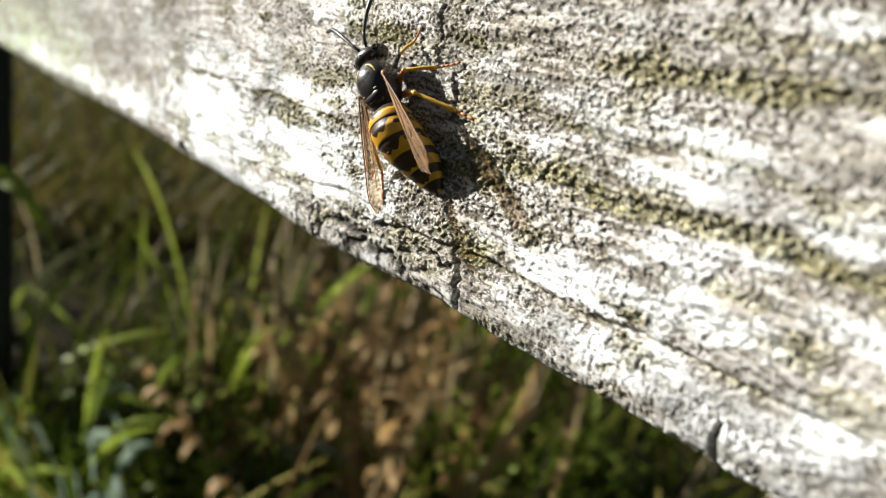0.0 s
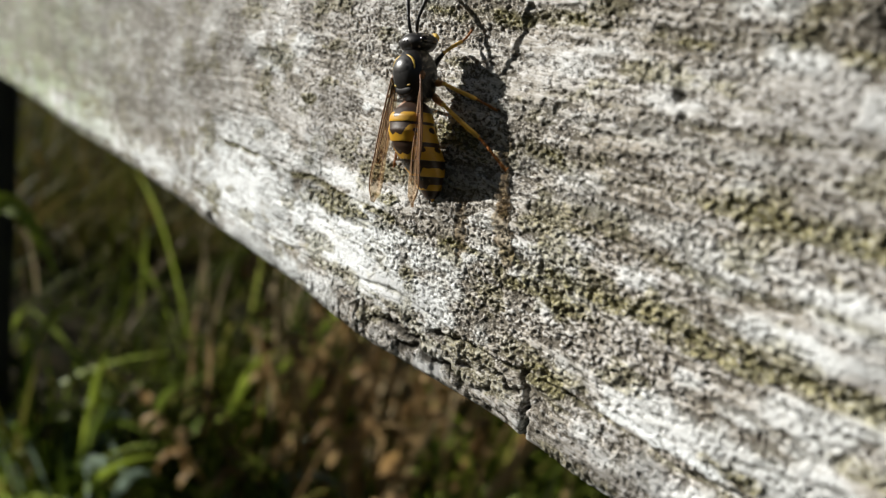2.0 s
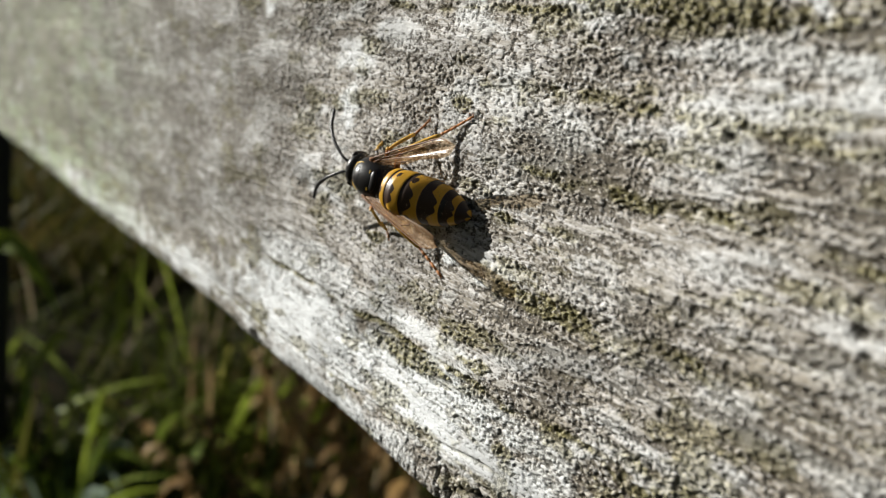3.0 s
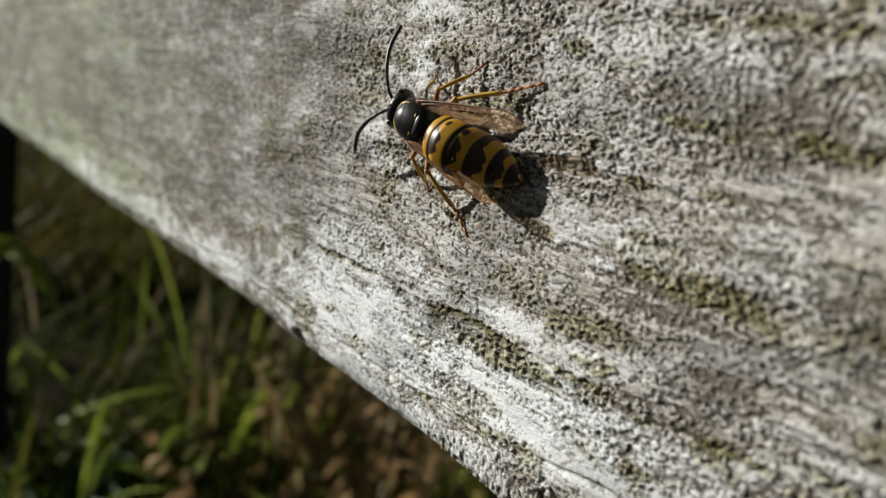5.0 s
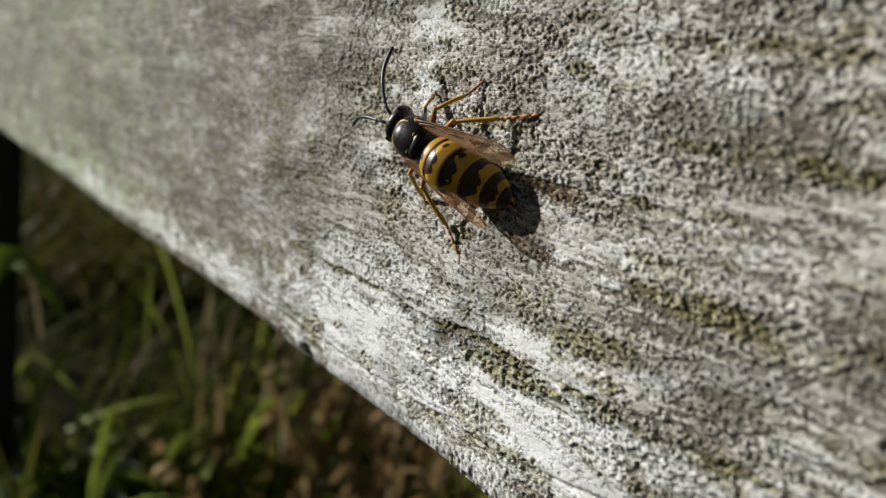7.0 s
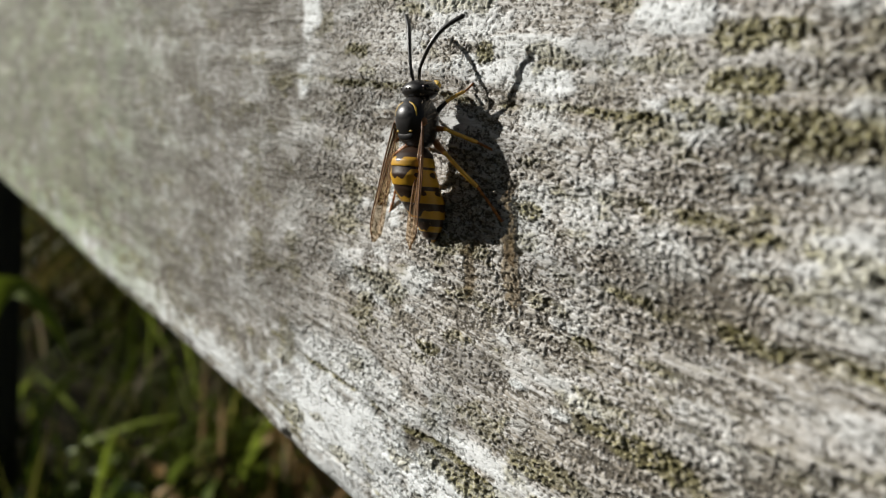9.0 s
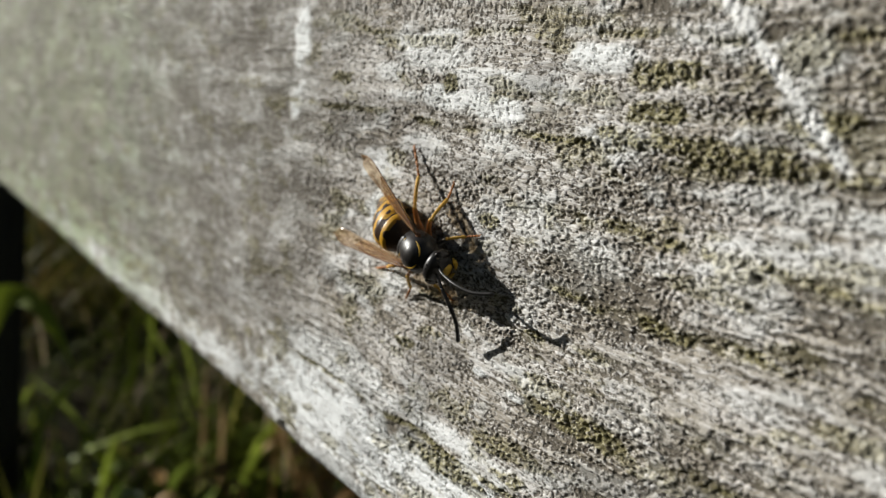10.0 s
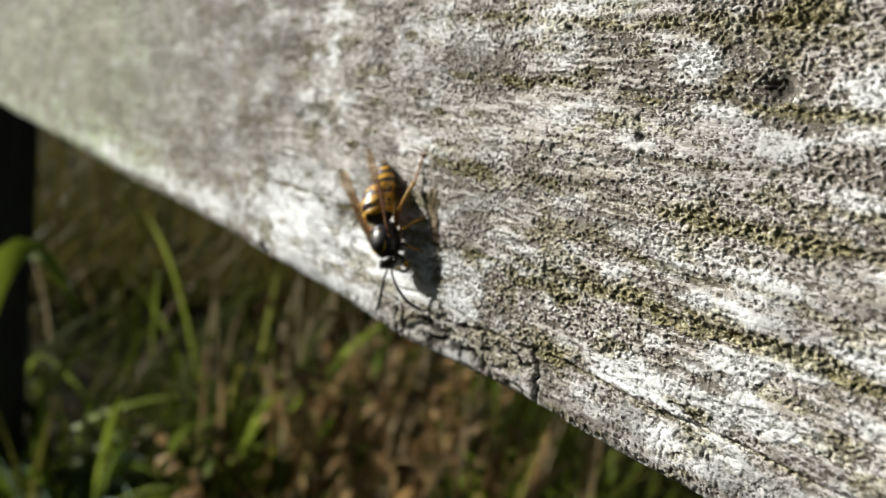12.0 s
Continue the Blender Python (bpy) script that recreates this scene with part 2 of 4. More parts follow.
def grid_mesh(name, co, nu, nv, material, wrap_v=False, capped=False):
    """A mesh from an array of nu x nv places."""
    i, j = np.meshgrid(np.arange(nu - 1), np.arange(nv if wrap_v else nv - 1), indexing="ij")
    j1 = (j + 1) % nv
    quads = np.stack([i * nv + j, (i + 1) * nv + j, (i + 1) * nv + j1, i * nv + j1], -1).reshape(-1, 4)
    mesh = bpy.data.meshes.new(name)
    mesh.vertices.add(nu * nv)
    mesh.vertices.foreach_set("co", np.ascontiguousarray(co, np.float32).ravel())
    loops, starts = quads.ravel(), np.arange(0, quads.size, 4)
    if capped:
        ends = np.concatenate([np.arange(nv), (nu - 1) * nv + np.arange(nv)[::-1]])
        loops, starts = np.concatenate([loops, ends]), np.concatenate([starts, [quads.size, quads.size + nv]])
    mesh.loops.add(len(loops))
    mesh.loops.foreach_set("vertex_index", loops.astype(np.int32))
    mesh.polygons.add(len(starts))
    mesh.polygons.foreach_set("loop_start", starts.astype(np.int32))
    mesh.polygons.foreach_set("use_smooth", np.ones(len(starts), bool))
    mesh.update(calc_edges=True)
    mesh.materials.append(material)
    return mesh


TABLE = np.random.RandomState(7).rand(256, 256)


def vnoise(x, y, seed=0):
    """Smooth noise from 0 to 1 with a unit cell."""
    x, y = x + seed * 17.31, y + seed * 9.77
    ix, iy = np.floor(x).astype(int), np.floor(y).astype(int)
    fx, fy = x - ix, y - iy
    fx, fy = fx * fx * fx * (fx * (fx * 6 - 15) + 10), fy * fy * fy * (fy * (fy * 6 - 15) + 10)
    a, b = TABLE[ix & 255, iy & 255], TABLE[(ix + 1) & 255, iy & 255]
    c, d = TABLE[ix & 255, (iy + 1) & 255], TABLE[(ix + 1) & 255, (iy + 1) & 255]
    return (a * (1 - fx) + b * fx) * (1 - fy) + (c * (1 - fx) + d * fx) * fy


def fbm(x, y, octaves=3, seed=0):
    total, weight, amp = 0, 0, 1.0
    for k in range(octaves):
        total = total + amp * vnoise(x * 2 ** k, y * 2 ** k, seed + k * 3)
        weight += amp
        amp *= 0.5
    return total / weight


def step(a, b, v):
    u = np.clip((v - a) / (b - a), 0, 1)
    return u * u * (3 - 2 * u)


# ------------------------------------------------------------ ground
def ground():
    n = 90
    s = np.linspace(-1, 1, n)
    s = np.sign(s) * (np.abs(s) ** 3) * 150
    gx, gy = np.meshgrid(s, s, indexing="ij")
    near = np.exp(-(gx ** 2 + gy ** 2) / 400)
    gz = (fbm(gx * 1.3 + 40, gy * 1.3 + 40, 3, 5) - 0.5) * 0.07 * near
    mesh = grid_mesh("ground", np.stack([gx, gy, gz], -1), n, n, SOIL)
    return tagged(new("ground", mesh), "soil with dead grass litter, its colour darkened for shade", "ground", kind="structure")


# ------------------------------------------------------------ the fence
# Lines along the grain: height on the face, start and end, depth, width, moss (millimetres).
GRAIN_LINES = [
    (-14.7, -56, -8, 0.22, 0.34, 1.5),
    (-6.4, -16, 40, 0.35, 0.8, 1.0),
    (-14.0, -4, 45, 0.40, 0.8, 0.9),
    (-21.2, -17, 45, 0.75, 0.35, 0.5),
    (-22.6, -60, -18, 0.30, 0.35, 0.7),
    (13.0, -60, 30, 0.20, 0.5, 0.7),
    (15.8, -18, 30, 0.35, 0.9, 1.0),
    (-2.2, -30, 40, 0.18, 0.5, 0.3),
    (-10.4, -14, 45, 0.22, 0.6, 0.4),
    (2.1, -19, 34, 0.30, 0.7, 0.85),
    (-3.9, -12, 30, 0.18, 0.4, 0.25),
    (7.6, -20, 40, 0.20, 0.9, 0.6),
    (20.5, -50, 30, 0.25, 0.6, 0.5),
]
# Pale crusts: place on the face, half length, half height, strength.
CRUSTS = [
    (-42, -19.5, 16, 5.6, 1.0), (-44, -14.0, 11, 3.0, 0.8), (-22, -18.8, 11, 3.6, 1.0), (-14, -19.8, 8, 2.0, 0.9), (-26, -13.2, 9, 1.0, 0.8), (-36, -24.6, 13, 1.5, 0.9),
    (-70, -22.5, 14, 2.2, 0.9), (-120, -22.5, 40, 2.4, 0.9),
    (14.6, -12.0, 3.4, 0.9, 0.8), (12, -19.0, 9, 1.2, 0.7), (14, -23.0, 9, 1.2, 0.6),
    (-39.2, 3.8, 1.4, 2.2, 1.0), (-38.5, 8.0, 3.0, 1.8, 0.9), (-34, 10.5, 3.0, 1.0, 0.8), (-55.4, 20.0, 1.9, 3.4, 1.0),
    (-55.4, 12.8, 1.7, 2.2, 1.0), (-30, 14.9, 9, 1.0, 0.9), (-22, 16.5, 6, 1.0, 0.7), (-18.3, 19.1, 1.6, 0.8, 0.9), (-34, 18.5, 5, 1.4, 0.7), (-10, 20.5, 3, 0.8, 0.5), (-13.5, 13.6, 2.4, 0.6, 0.9), (-4, 11.5, 4, 0.8, 0.5), (-35.5, 19.8, 5.5, 1.1, 0.8),
    (-22.7, -6.5, 0.9, 0.35, 1.0), (-18.5, -7.0, 1.2, 0.35, 0.9), (-8, 21.0, 1.2, 2.6, 0.7), (-4, 16.8, 1.0, 2.4, 0.6),
    (-38.9, 3.0, 1.5, 1.3, 1.0), (-20.9, -15.9, 5, 1.6, 1.0), (-2.7, -12.6, 3, 0.5, 0.9), (8.4, 4.8, 2.2, 1.5, 0.9), (9.0, -3.9, 3, 0.6, 0.35), (9.2, -20.3, 5, 0.5, 1.0), (17, -9.6, 3, 1.2, 0.7), (24, -12, 3, 0.9, 0.8),
    (-17.3, -5.6, 2.0, 0.5, 0.9), (-15.5, 13.6, 2.5, 0.8, 0.7), (-17.2, 18.8, 3, 1.0, 0.8), (-25.5, 14.2, 4, 0.7, 0.9), (-2.4, -0.4, 3, 0.7, 0.6), (-5.4, -12.0, 2.0, 0.8, 0.7), (5.8, -11.8, 1.4, 0.7, 0.8),
    (0, -3.6, 7, 0.7, 0.45), (6, -8.6, 9, 0.8, 0.5), (-6, -9.2, 6, 0.8, 0.4),
]

# Olive algae patches, in the same way.
MOSS_PATCHES = [
    (-8, 13.6, 10, 1.2, 0.8), (7, 15.5, 12, 4, 0.4), (-18, 16.2, 4, 0.8, 0.5), (-31.2, 16.2, 1.2, 0.8, 1.0), (-25, -15.8, 5, 1.2, 0.9),
    (9, -13.4, 5, 1.3, 0.8), (1.8, -20.8, 2.2, 1.3, 0.9), (-50, -21.5, 3, 1.3, 0.6), (-12, -7, 6, 0.8, 0.8), (-20, -11.5, 5, 0.7, 0.6),
    (-31.4, 16.4, 1.3, 0.8, 1.0), (-46.8, 15.8, 2, 0.8, 0.8), (-60, 11.8, 3, 1.2, 0.7), (-61, -5.1, 3, 1.4, 0.7), (-32.1, -7.2, 2.0, 0.8, 0.7), (-24.5, 5.5, 1.5, 0.8, 0.8), (-12.3, 17.8, 2.5, 1.2, 0.9), (-7.3, 13.3, 3.5, 0.7, 0.9),
    (-18.4, -1.8, 1.0, 0.5, 0.8), (-13.3, -18.6, 1.4, 0.8, 0.8), (-17.6, -13.4, 2, 0.7, 0.9), (14.6, 8.3, 3, 1.2, 0.9), (12.9, -14.0, 2, 0.7, 0.9), (1.2, -15.2, 6, 0.9, 0.8), (14.3, -19.9, 2.0, 0.6, 0.8), (20, -13.2, 4, 0.6, 0.8),
    (-36, 4.5, 4, 1.2, 0.5), (16, -6.2, 8, 0.9, 0.8),
]

# Browner, more deeply eaten patches, in the same way.
BROWN_ZONES = [(-16, 2, 10, 5, 0.16), (-3, -10, 12, 4.5, 0.16), (4, -3, 9, 3, 0.14), (-30, 10, 8, 4, 0.10), (-8, -4, 8, 3.5, 0.18), (-1, 4, 8, 4, 0.12)]


def rail_relief(x, s):
    """Height of the face (millimetres, outwards) and its stain and pit-shade masks, at x along the rail and s up the
    face.
    """
    wave = (fbm(x / 9, s / 9, 2, 50) - 0.5) * 1.5
    low = fbm(x / 34, s / 7, 3, 1) - 0.5
    rib = fbm(x / 7, (s + wave) / 0.9, 2, 2) - 0.5
    white = (0.35 + 0.3 * step(-50, -38, x)) * step(0.54, 0.70, fbm(x / 5, s / 2.2, 4, 3))
    moss = 0.5 * step(0.57, 0.72, fbm(x / 4, s / 1.8, 4, 4))
    ragged = (fbm(x / 1.6, s / 1.1, 3, 6) - 0.5) * 1.2
    for cx, cz, hx, hz, k in CRUSTS:
        d = np.sqrt(((x - cx) / hx) ** 2 + ((s - cz) / hz) ** 2) + ragged
        white = np.maximum(white, k * step(1.25, 0.55, d))
    ragged = (fbm(x / 1.4, s / 0.9, 3, 7) - 0.5) * 1.4
    for cx, cz, hx, hz, k in MOSS_PATCHES:
        d = np.sqrt(((x - cx) / hx) ** 2 + ((s - cz) / hz) ** 2) + ragged
        moss = np.maximum(moss, k * step(1.15, 0.45, d))
    line = 0 * x
    ragged = 0.5 + fbm(x / 1.3, s / 0.9, 2, 11)
    broken = 0.25 + 0.95 * step(0.36, 0.60, fbm(x / 3.2, s / 2.0, 3, 12))
    for z0, x0, x1, depth, width, green in GRAIN_LINES:
        inside = step(x0 - 6, x0 + 4, x) * step(x1 + 6, x1 - 4, x)
        z = z0 + wave * 0.35 + (fbm(x / 5, x * 0 + z0, 2, 9) - 0.5) * 0.9
        cut = np.exp(-((s - z) / (width * 0.6)) ** 2)
        shelf = 0.22 * depth * step(z + width, z - width * 0.2, s) * step(z - 5, z - 1.5, s)
        line = line - inside * (depth * cut * ragged * 0.5 + shelf)
        moss = np.maximum(moss, inside * green * np.exp(-((s - z) / (width * 0.75)) ** 2) * ragged * broken)
    for cx, cz, hx, hz, k in BROWN_ZONES:
        white = white * (1 - 3.5 * k * np.exp(-((x - cx) / hx) ** 2 - ((s - cz) / hz) ** 2))
    white = white * (1 - 0.7 * np.clip(moss, 0, 1))
    dark = 0.5 * step(0.58, 0.74, fbm(x / 8, s / 3.4, 3, 21))
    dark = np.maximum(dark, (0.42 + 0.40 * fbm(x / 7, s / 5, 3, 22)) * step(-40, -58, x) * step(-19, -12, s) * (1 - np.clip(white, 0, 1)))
    pale, green = np.clip(white, 0, 1), np.clip(moss, 0, 1)
    wx, wz = fbm(x / 0.7, s / 0.7, 2, 30) * 2.4, fbm(x / 0.7, s / 0.7, 2, 33) * 2.4
    area = fbm(x / 9, s / 4, 3, 34)
    for cx, cz, hx, hz, k in BROWN_ZONES:
        area = area + k * np.exp(-((x - cx) / hx) ** 2 - ((s - cz) / hz) ** 2)
    streaky = step(0.48, 0.68, fbm(x / 12, s / 6, 2, 38))
    u, v = x / 0.22 + wx, s / 0.155 + wz
    curls = 0.5 * (vnoise(0.88 * u + 0.47 * v, 0.88 * v - 0.47 * u, 31) + vnoise(0.82 * u - 0.57 * v, 0.82 * v + 0.57 * u, 35))
    curls = 0.75 * curls + 0.25 * vnoise(u * 2.1, v * 2.1, 36)
    thread = 0.6 * vnoise(x / 1.9 + wx * 0.5, s / 0.24 + wz * 0.4, 37) + 0.4 * curls
    knit = curls * (1 - 0.6 * streaky) + 0.6 * streaky * thread
    level = 0.490 + 0.30 * (area - 0.5) - 0.10 * pale + 0.03 * green
    worn = np.exp(-((x + 7) / 9) ** 2 - ((s + 24.4) / 2.0) ** 2)
    level = level - 0.10 * worn
    mark = (level - knit) / 0.16
    gap = step(-0.15, 0.55, mark)
    rough = (0.8 + 0.5 * step(0.35, 0.65, area)) * (1 - 0.25 * pale) * (1 - 0.6 * worn)
    height = 0.30 + 0.9 * low + 0.25 * rib + line + rough * (0.15 * (knit - 0.5) - 0.085 * gap)
    height = height + 0.10 * pale
    # pore darkens the colour of the recesses, standing in for shade and dirt
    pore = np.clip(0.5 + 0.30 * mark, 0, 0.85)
    # moss stands in small grains
    grain = 0.6 * vnoise(x / 0.30 + wx * 0.4, s / 0.26 + wz * 0.4, 41) + 0.4 * vnoise(x / 0.16, s / 0.15, 42)
    tuft = step(0.15, 0.7, green)
    height = height + 0.20 * tuft * (step(0.34, 0.66, grain) - 0.25)
    pore = np.maximum(pore, np.clip(tuft * (0.5 + 1.8 * (0.40 - grain)), 0, 0.72))
    # splits across the lower edge, a broken knot, bore holes; pore paints shade into them
    for cx, z0, z1, w, deep in ((-18.0, -28.5, -23.2, 0.16, 1.4), (0.2, -29, -20.8, 0.19, 1.6), (21.2, -29, -23.6, 0.13, 0.8)):
        xx = cx - (s + 24) * 0.28 + (fbm(s / 1.5, s * 0, 3, 60 + int(cx)) - 0.5) * 2.6
        cut = np.exp(-((x - xx) / w) ** 2) * step(z1 + 0.6, z1 - 0.4, s)
        height, pore = height - np.where(s < -23.6, np.minimum(deep, 1.1), deep) * cut, np.maximum(pore, np.clip(cut * 1.6, 0, 1))
    jag = (fbm(x / 1.1, s / 1.1, 3, 90) - 0.5) * 1.6
    for x0, z0, x1, z1, w in ((-19.2, -22.6, -18.6, -25.5, 0.20), (-18.4, -24.6, -14.6, -23.2, 0.22), (-14.6, -23.2, -10.8, -23.6, 0.42), (-13.2, -24.8, -7.0, -24.2, 0.5),
                              (-7.0, -24.2, -5.0, -25.6, 0.3), (-12.6, -22.4, -4.0, -22.0, 0.16), (-4.0, -22.0, -0.2, -22.6, 0.2)):
        f = np.clip(((x - x0) * (x1 - x0) + (s - z0) * (z1 - z0)) / ((x1 - x0) ** 2 + (z1 - z0) ** 2), 0, 1)
        d = np.hypot(x - x0 - f * (x1 - x0), s - z0 - f * (z1 - z0) + jag)
        crevice = np.exp(-(d / w) ** 2)
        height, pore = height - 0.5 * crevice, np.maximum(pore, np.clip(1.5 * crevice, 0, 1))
    knot = np.exp(-((x + 7) / 8.5) ** 2 - ((s + 24.2) / 2.3) ** 2)
    chips = fbm(x / 1.5, s / 0.8, 3, 70)
    height = height - knot * (0.1 + 0.6 * step(0.45, 0.75, chips)) * step(-27.5, -24.0, s) + (0.85 * np.exp(-((x + 19) / 8) ** 2) - 0.10 * np.exp(-((x - 4) / 9) ** 2) + 0.22 * step(0, 12, x)) * np.exp(-((s + 26) / 2.5) ** 2)
    dark = np.maximum(dark, knot * (0.55 + 0.5 * step(0.45, 0.7, chips)))
    dark = np.maximum(dark, 0.75 * step(0.44, 0.60, fbm(x / 2.6, s / 1.2, 4, 23)) * step(-20.8, -22.6, s) * step(0, 6, x))
    dark = np.maximum(dark, 0.6 * np.exp(-((x - 13.5) / 5) ** 2 - ((s + 1.0) / 2.4) ** 2) * (0.5 + fbm(x / 2, s / 1.2, 3, 24)))
    tip = np.exp(-((x - 18.6) / 2.8) ** 2 - ((s + 23.8) / 1.0) ** 2)
    dark = np.maximum(dark, tip)
    scratch = np.exp(-(((x + 1.0) * 0.723 + (s - 13.7) * 0.69 + (fbm(x / 1.2, s / 1.2, 2, 91) - 0.5) * 0.5) / 0.42) ** 4) * step(-14, -12, x) * step(-0.2, -1.2, x)
    white, pore, moss = np.maximum(white, 0.72 * scratch), pore * (1 - 0.85 * scratch), moss * (1 - scratch)
    for cx, cz, r, deep in ((-50.6, -25.3, 0.95, 1.8), (5.1, -1.2, 0.42, 0.35), (4.5, 0.2, 0.3, 0.25), (5.6, -2.2, 0.3, 0.2), (-3.8, 6.9, 0.35, 0.3), (-2.9, -3.1, 0.3, 0.25), (14.2, 3.4, 1.1, 0.4)):
        cut = np.exp(-(((x - cx) / r) ** 2 + ((s - cz) / (r * 0.85)) ** 2) ** 1.5)
        height, pore = height - deep * cut, np.maximum(pore, np.clip(cut * min(1.3, deep + 1.0), 0, 1))
    green_end = step(-95, -135, x) * step(-24, -12, s) * (0.35 + 0.5 * fbm(x / 9, s / 9, 2, 80))
    moss = np.maximum(moss, green_end * 0.55)
    eaten = np.clip(0.5 + 2.2 * (area - 0.53) - 0.45 * pale, 0, 1)
    return height, np.stack([white, moss, dark, pore], -1).clip(0, 1), eaten


def graded(fine0, fine1, d, far0, far1, grow=1.12):
    """Even steps of d between fine0 and fine1, growing beyond them."""
    mid = list(np.arange(fine0, fine1, d))
    right, v, w = [], mid[-1] + d, d
    while v < far1:
        right.append(v)
        w *= grow
        v += w
    left, v, w = [], fine0 - d, d
    while v > far0:
        left.append(v)
        w *= grow
        v -= w
    return np.array([far0] + left[::-1] + mid + right + [far1])


def fence_rail(parent):
    top, low, thick, r = 92.0, -26.3, 32.0, 2.6
    xs = graded(-48.0, 24.0, 0.085, -1250.0, 950.0, 1.018)
    rows = []
    for z in graded(low + r + 0.10, 20.0, 0.085, low + r, top - 3, 1.05)[::-1]:
        rows.append((0.0, z, -1.0, 0.0, z))
    for a in np.linspace(0, math.pi / 2, 22)[1:]:
        rows.append((r - r * math.cos(a), low + r - r * math.sin(a), -math.cos(a), -math.sin(a), low + r - r * a))
    s0 = rows[-1][4]
    for y in graded(r + 0.2, 6.0, 0.25, r + 0.1, thick - 2, 1.3):
        rows.append((y, low, 0.0, -1.0, s0 - (y - r)))
    s0 = rows[-1][4]
    rows.append((thick, low + 2, 1.0, 0.0, s0 - 3))
    for z in np.linspace(low + 6, top - 4, 14):
        rows.append((thick, z, 1.0, 0.0, s0 - 3 - (z - low)))
    s0 = rows[-1][4]
    for k, y in enumerate(np.linspace(thick - 3, 3, 8)):
        rows.append((y, top, 0.0, 1.0, s0 - 4 - k * 4))
    rows = np.array(rows)
    gx, gs = np.meshgrid(xs, rows[:, 4], indexing="ij")
    height, stains_and_shade, eaten = rail_relief(gx, gs)
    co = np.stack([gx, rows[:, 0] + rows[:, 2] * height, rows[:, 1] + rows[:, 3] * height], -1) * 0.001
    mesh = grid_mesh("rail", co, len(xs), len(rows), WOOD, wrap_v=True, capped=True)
    layer = mesh.attributes.new("stains_and_shade", "FLOAT_COLOR", "POINT")
    layer.data.foreach_set("color", stains_and_shade.astype(np.float32).ravel())
    mesh.attributes.new("eaten", "FLOAT", "POINT").data.foreach_set("value", eaten.astype(np.float32).ravel())
    ob = new("rail", mesh)
    ob.parent = parent
    ob.location = (0, 0, RAIL_Z)
    return tagged(ob, "silver-grey weathered rail with pits, moss lines and pale lichen")


def fence_post(parent):
    bm = bmesh.new()
    w, d, h = 0.10, 0.09, 0.86
    rings = []
    prof = [(0.0, 1.0), (0.2, 1.0), (0.5, 1.0), (0.8, 1.0), (0.985, 1.0), (1.0, 0.93)]
    for f, k in prof:
        ring = []
        for cx, cy in ((-1, -1), (1, -1), (1, 1), (-1, 1)):
            for ox, oy in (((1 - 0.08), 1), (1, (1 - 0.08))) if cx * cy > 0 else ((1, (1 - 0.08)), ((1 - 0.08), 1)):
                ring.append(bm.verts.new((cx * ox * w / 2 * k, cy * oy * d / 2 * k, -0.15 + f * (h + 0.15))))
        rings.append(ring)
    for a, b in zip(rings, rings[1:]):
        for k in range(8):
            bm.faces.new((a[k], a[(k + 1) % 8], b[(k + 1) % 8], b[k]))
    bm.faces.new(rings[0][::-1])
    bm.faces.new(rings[-1])
    ob = part("post", bm, POST, parent, "square weathered fence post, its shade coloured in as near-black", smooth=False)
    ob.location = (-0.85, 0.0775, 0.0)
    return ob


def fence():
    base = new("fence")
    tagged(base, "old weathered wooden fence standing in long grass", "fence")
    fence_rail(base)
    fence_post(base)
    return base


# ------------------------------------------------------------ long grass behind and before the fence
def blades(name, rng, count, area, height, width, material, lean, label, curl=1.0):
    verts, faces = [], []
    seg = 5
    for _ in range(count):
        x, y = area(rng)
        h = height[0] + (height[1] - height[0]) * rng.random() ** 1.3
        w = width[0] + (width[1] - width[0]) * rng.random()
        way = rng.uniform(0, 2 * math.pi)
        bend = lean * rng.uniform(0.3, 1.2)
        twist = rng.uniform(-1.0, 1.0)
        c, s = math.cos(way), math.sin(way)
        if -0.05 < y < 0.045:
            continue
        if abs(y) < 0.3 and x > -0.35:
            h *= 0.6
        start = len(verts)
        for k in range(seg + 1):
            f = k / seg
            out = bend * h * f ** 1.8
            up = h * (f - 0.35 * bend * curl * f ** 2.2)
            ww = w * 0.5 * (1 - f) ** 0.6 * (0.75 + 0.6 * math.sin(min(f * 3, 1.6)))
            a = way + math.pi / 2 + twist * f
            px, py = x + out * c, y + out * s
            verts.append((px + ww * math.cos(a), py + ww * math.sin(a), up - 0.01))
            verts.append((px + ww * 0.1 * c, py + ww * 0.1 * s, up - 0.01 - ww * 0.35))
            verts.append((px - ww * math.cos(a), py - ww * math.sin(a), up - 0.01))
        for k in range(seg):
            a, b = start + 3 * k, start + 3 * k + 3
            faces += [(a, a + 1, b + 1, b), (a + 1, a + 2, b + 2, b + 1)]
    mesh = bpy.data.meshes.new(name)
    mesh.from_pydata(verts, [], faces)
    mesh.materials.append(material)
    mesh.polygons.foreach_set("use_smooth", np.ones(len(faces), bool))
    return tagged(new(name, mesh), label, "grass", kind="stuff")


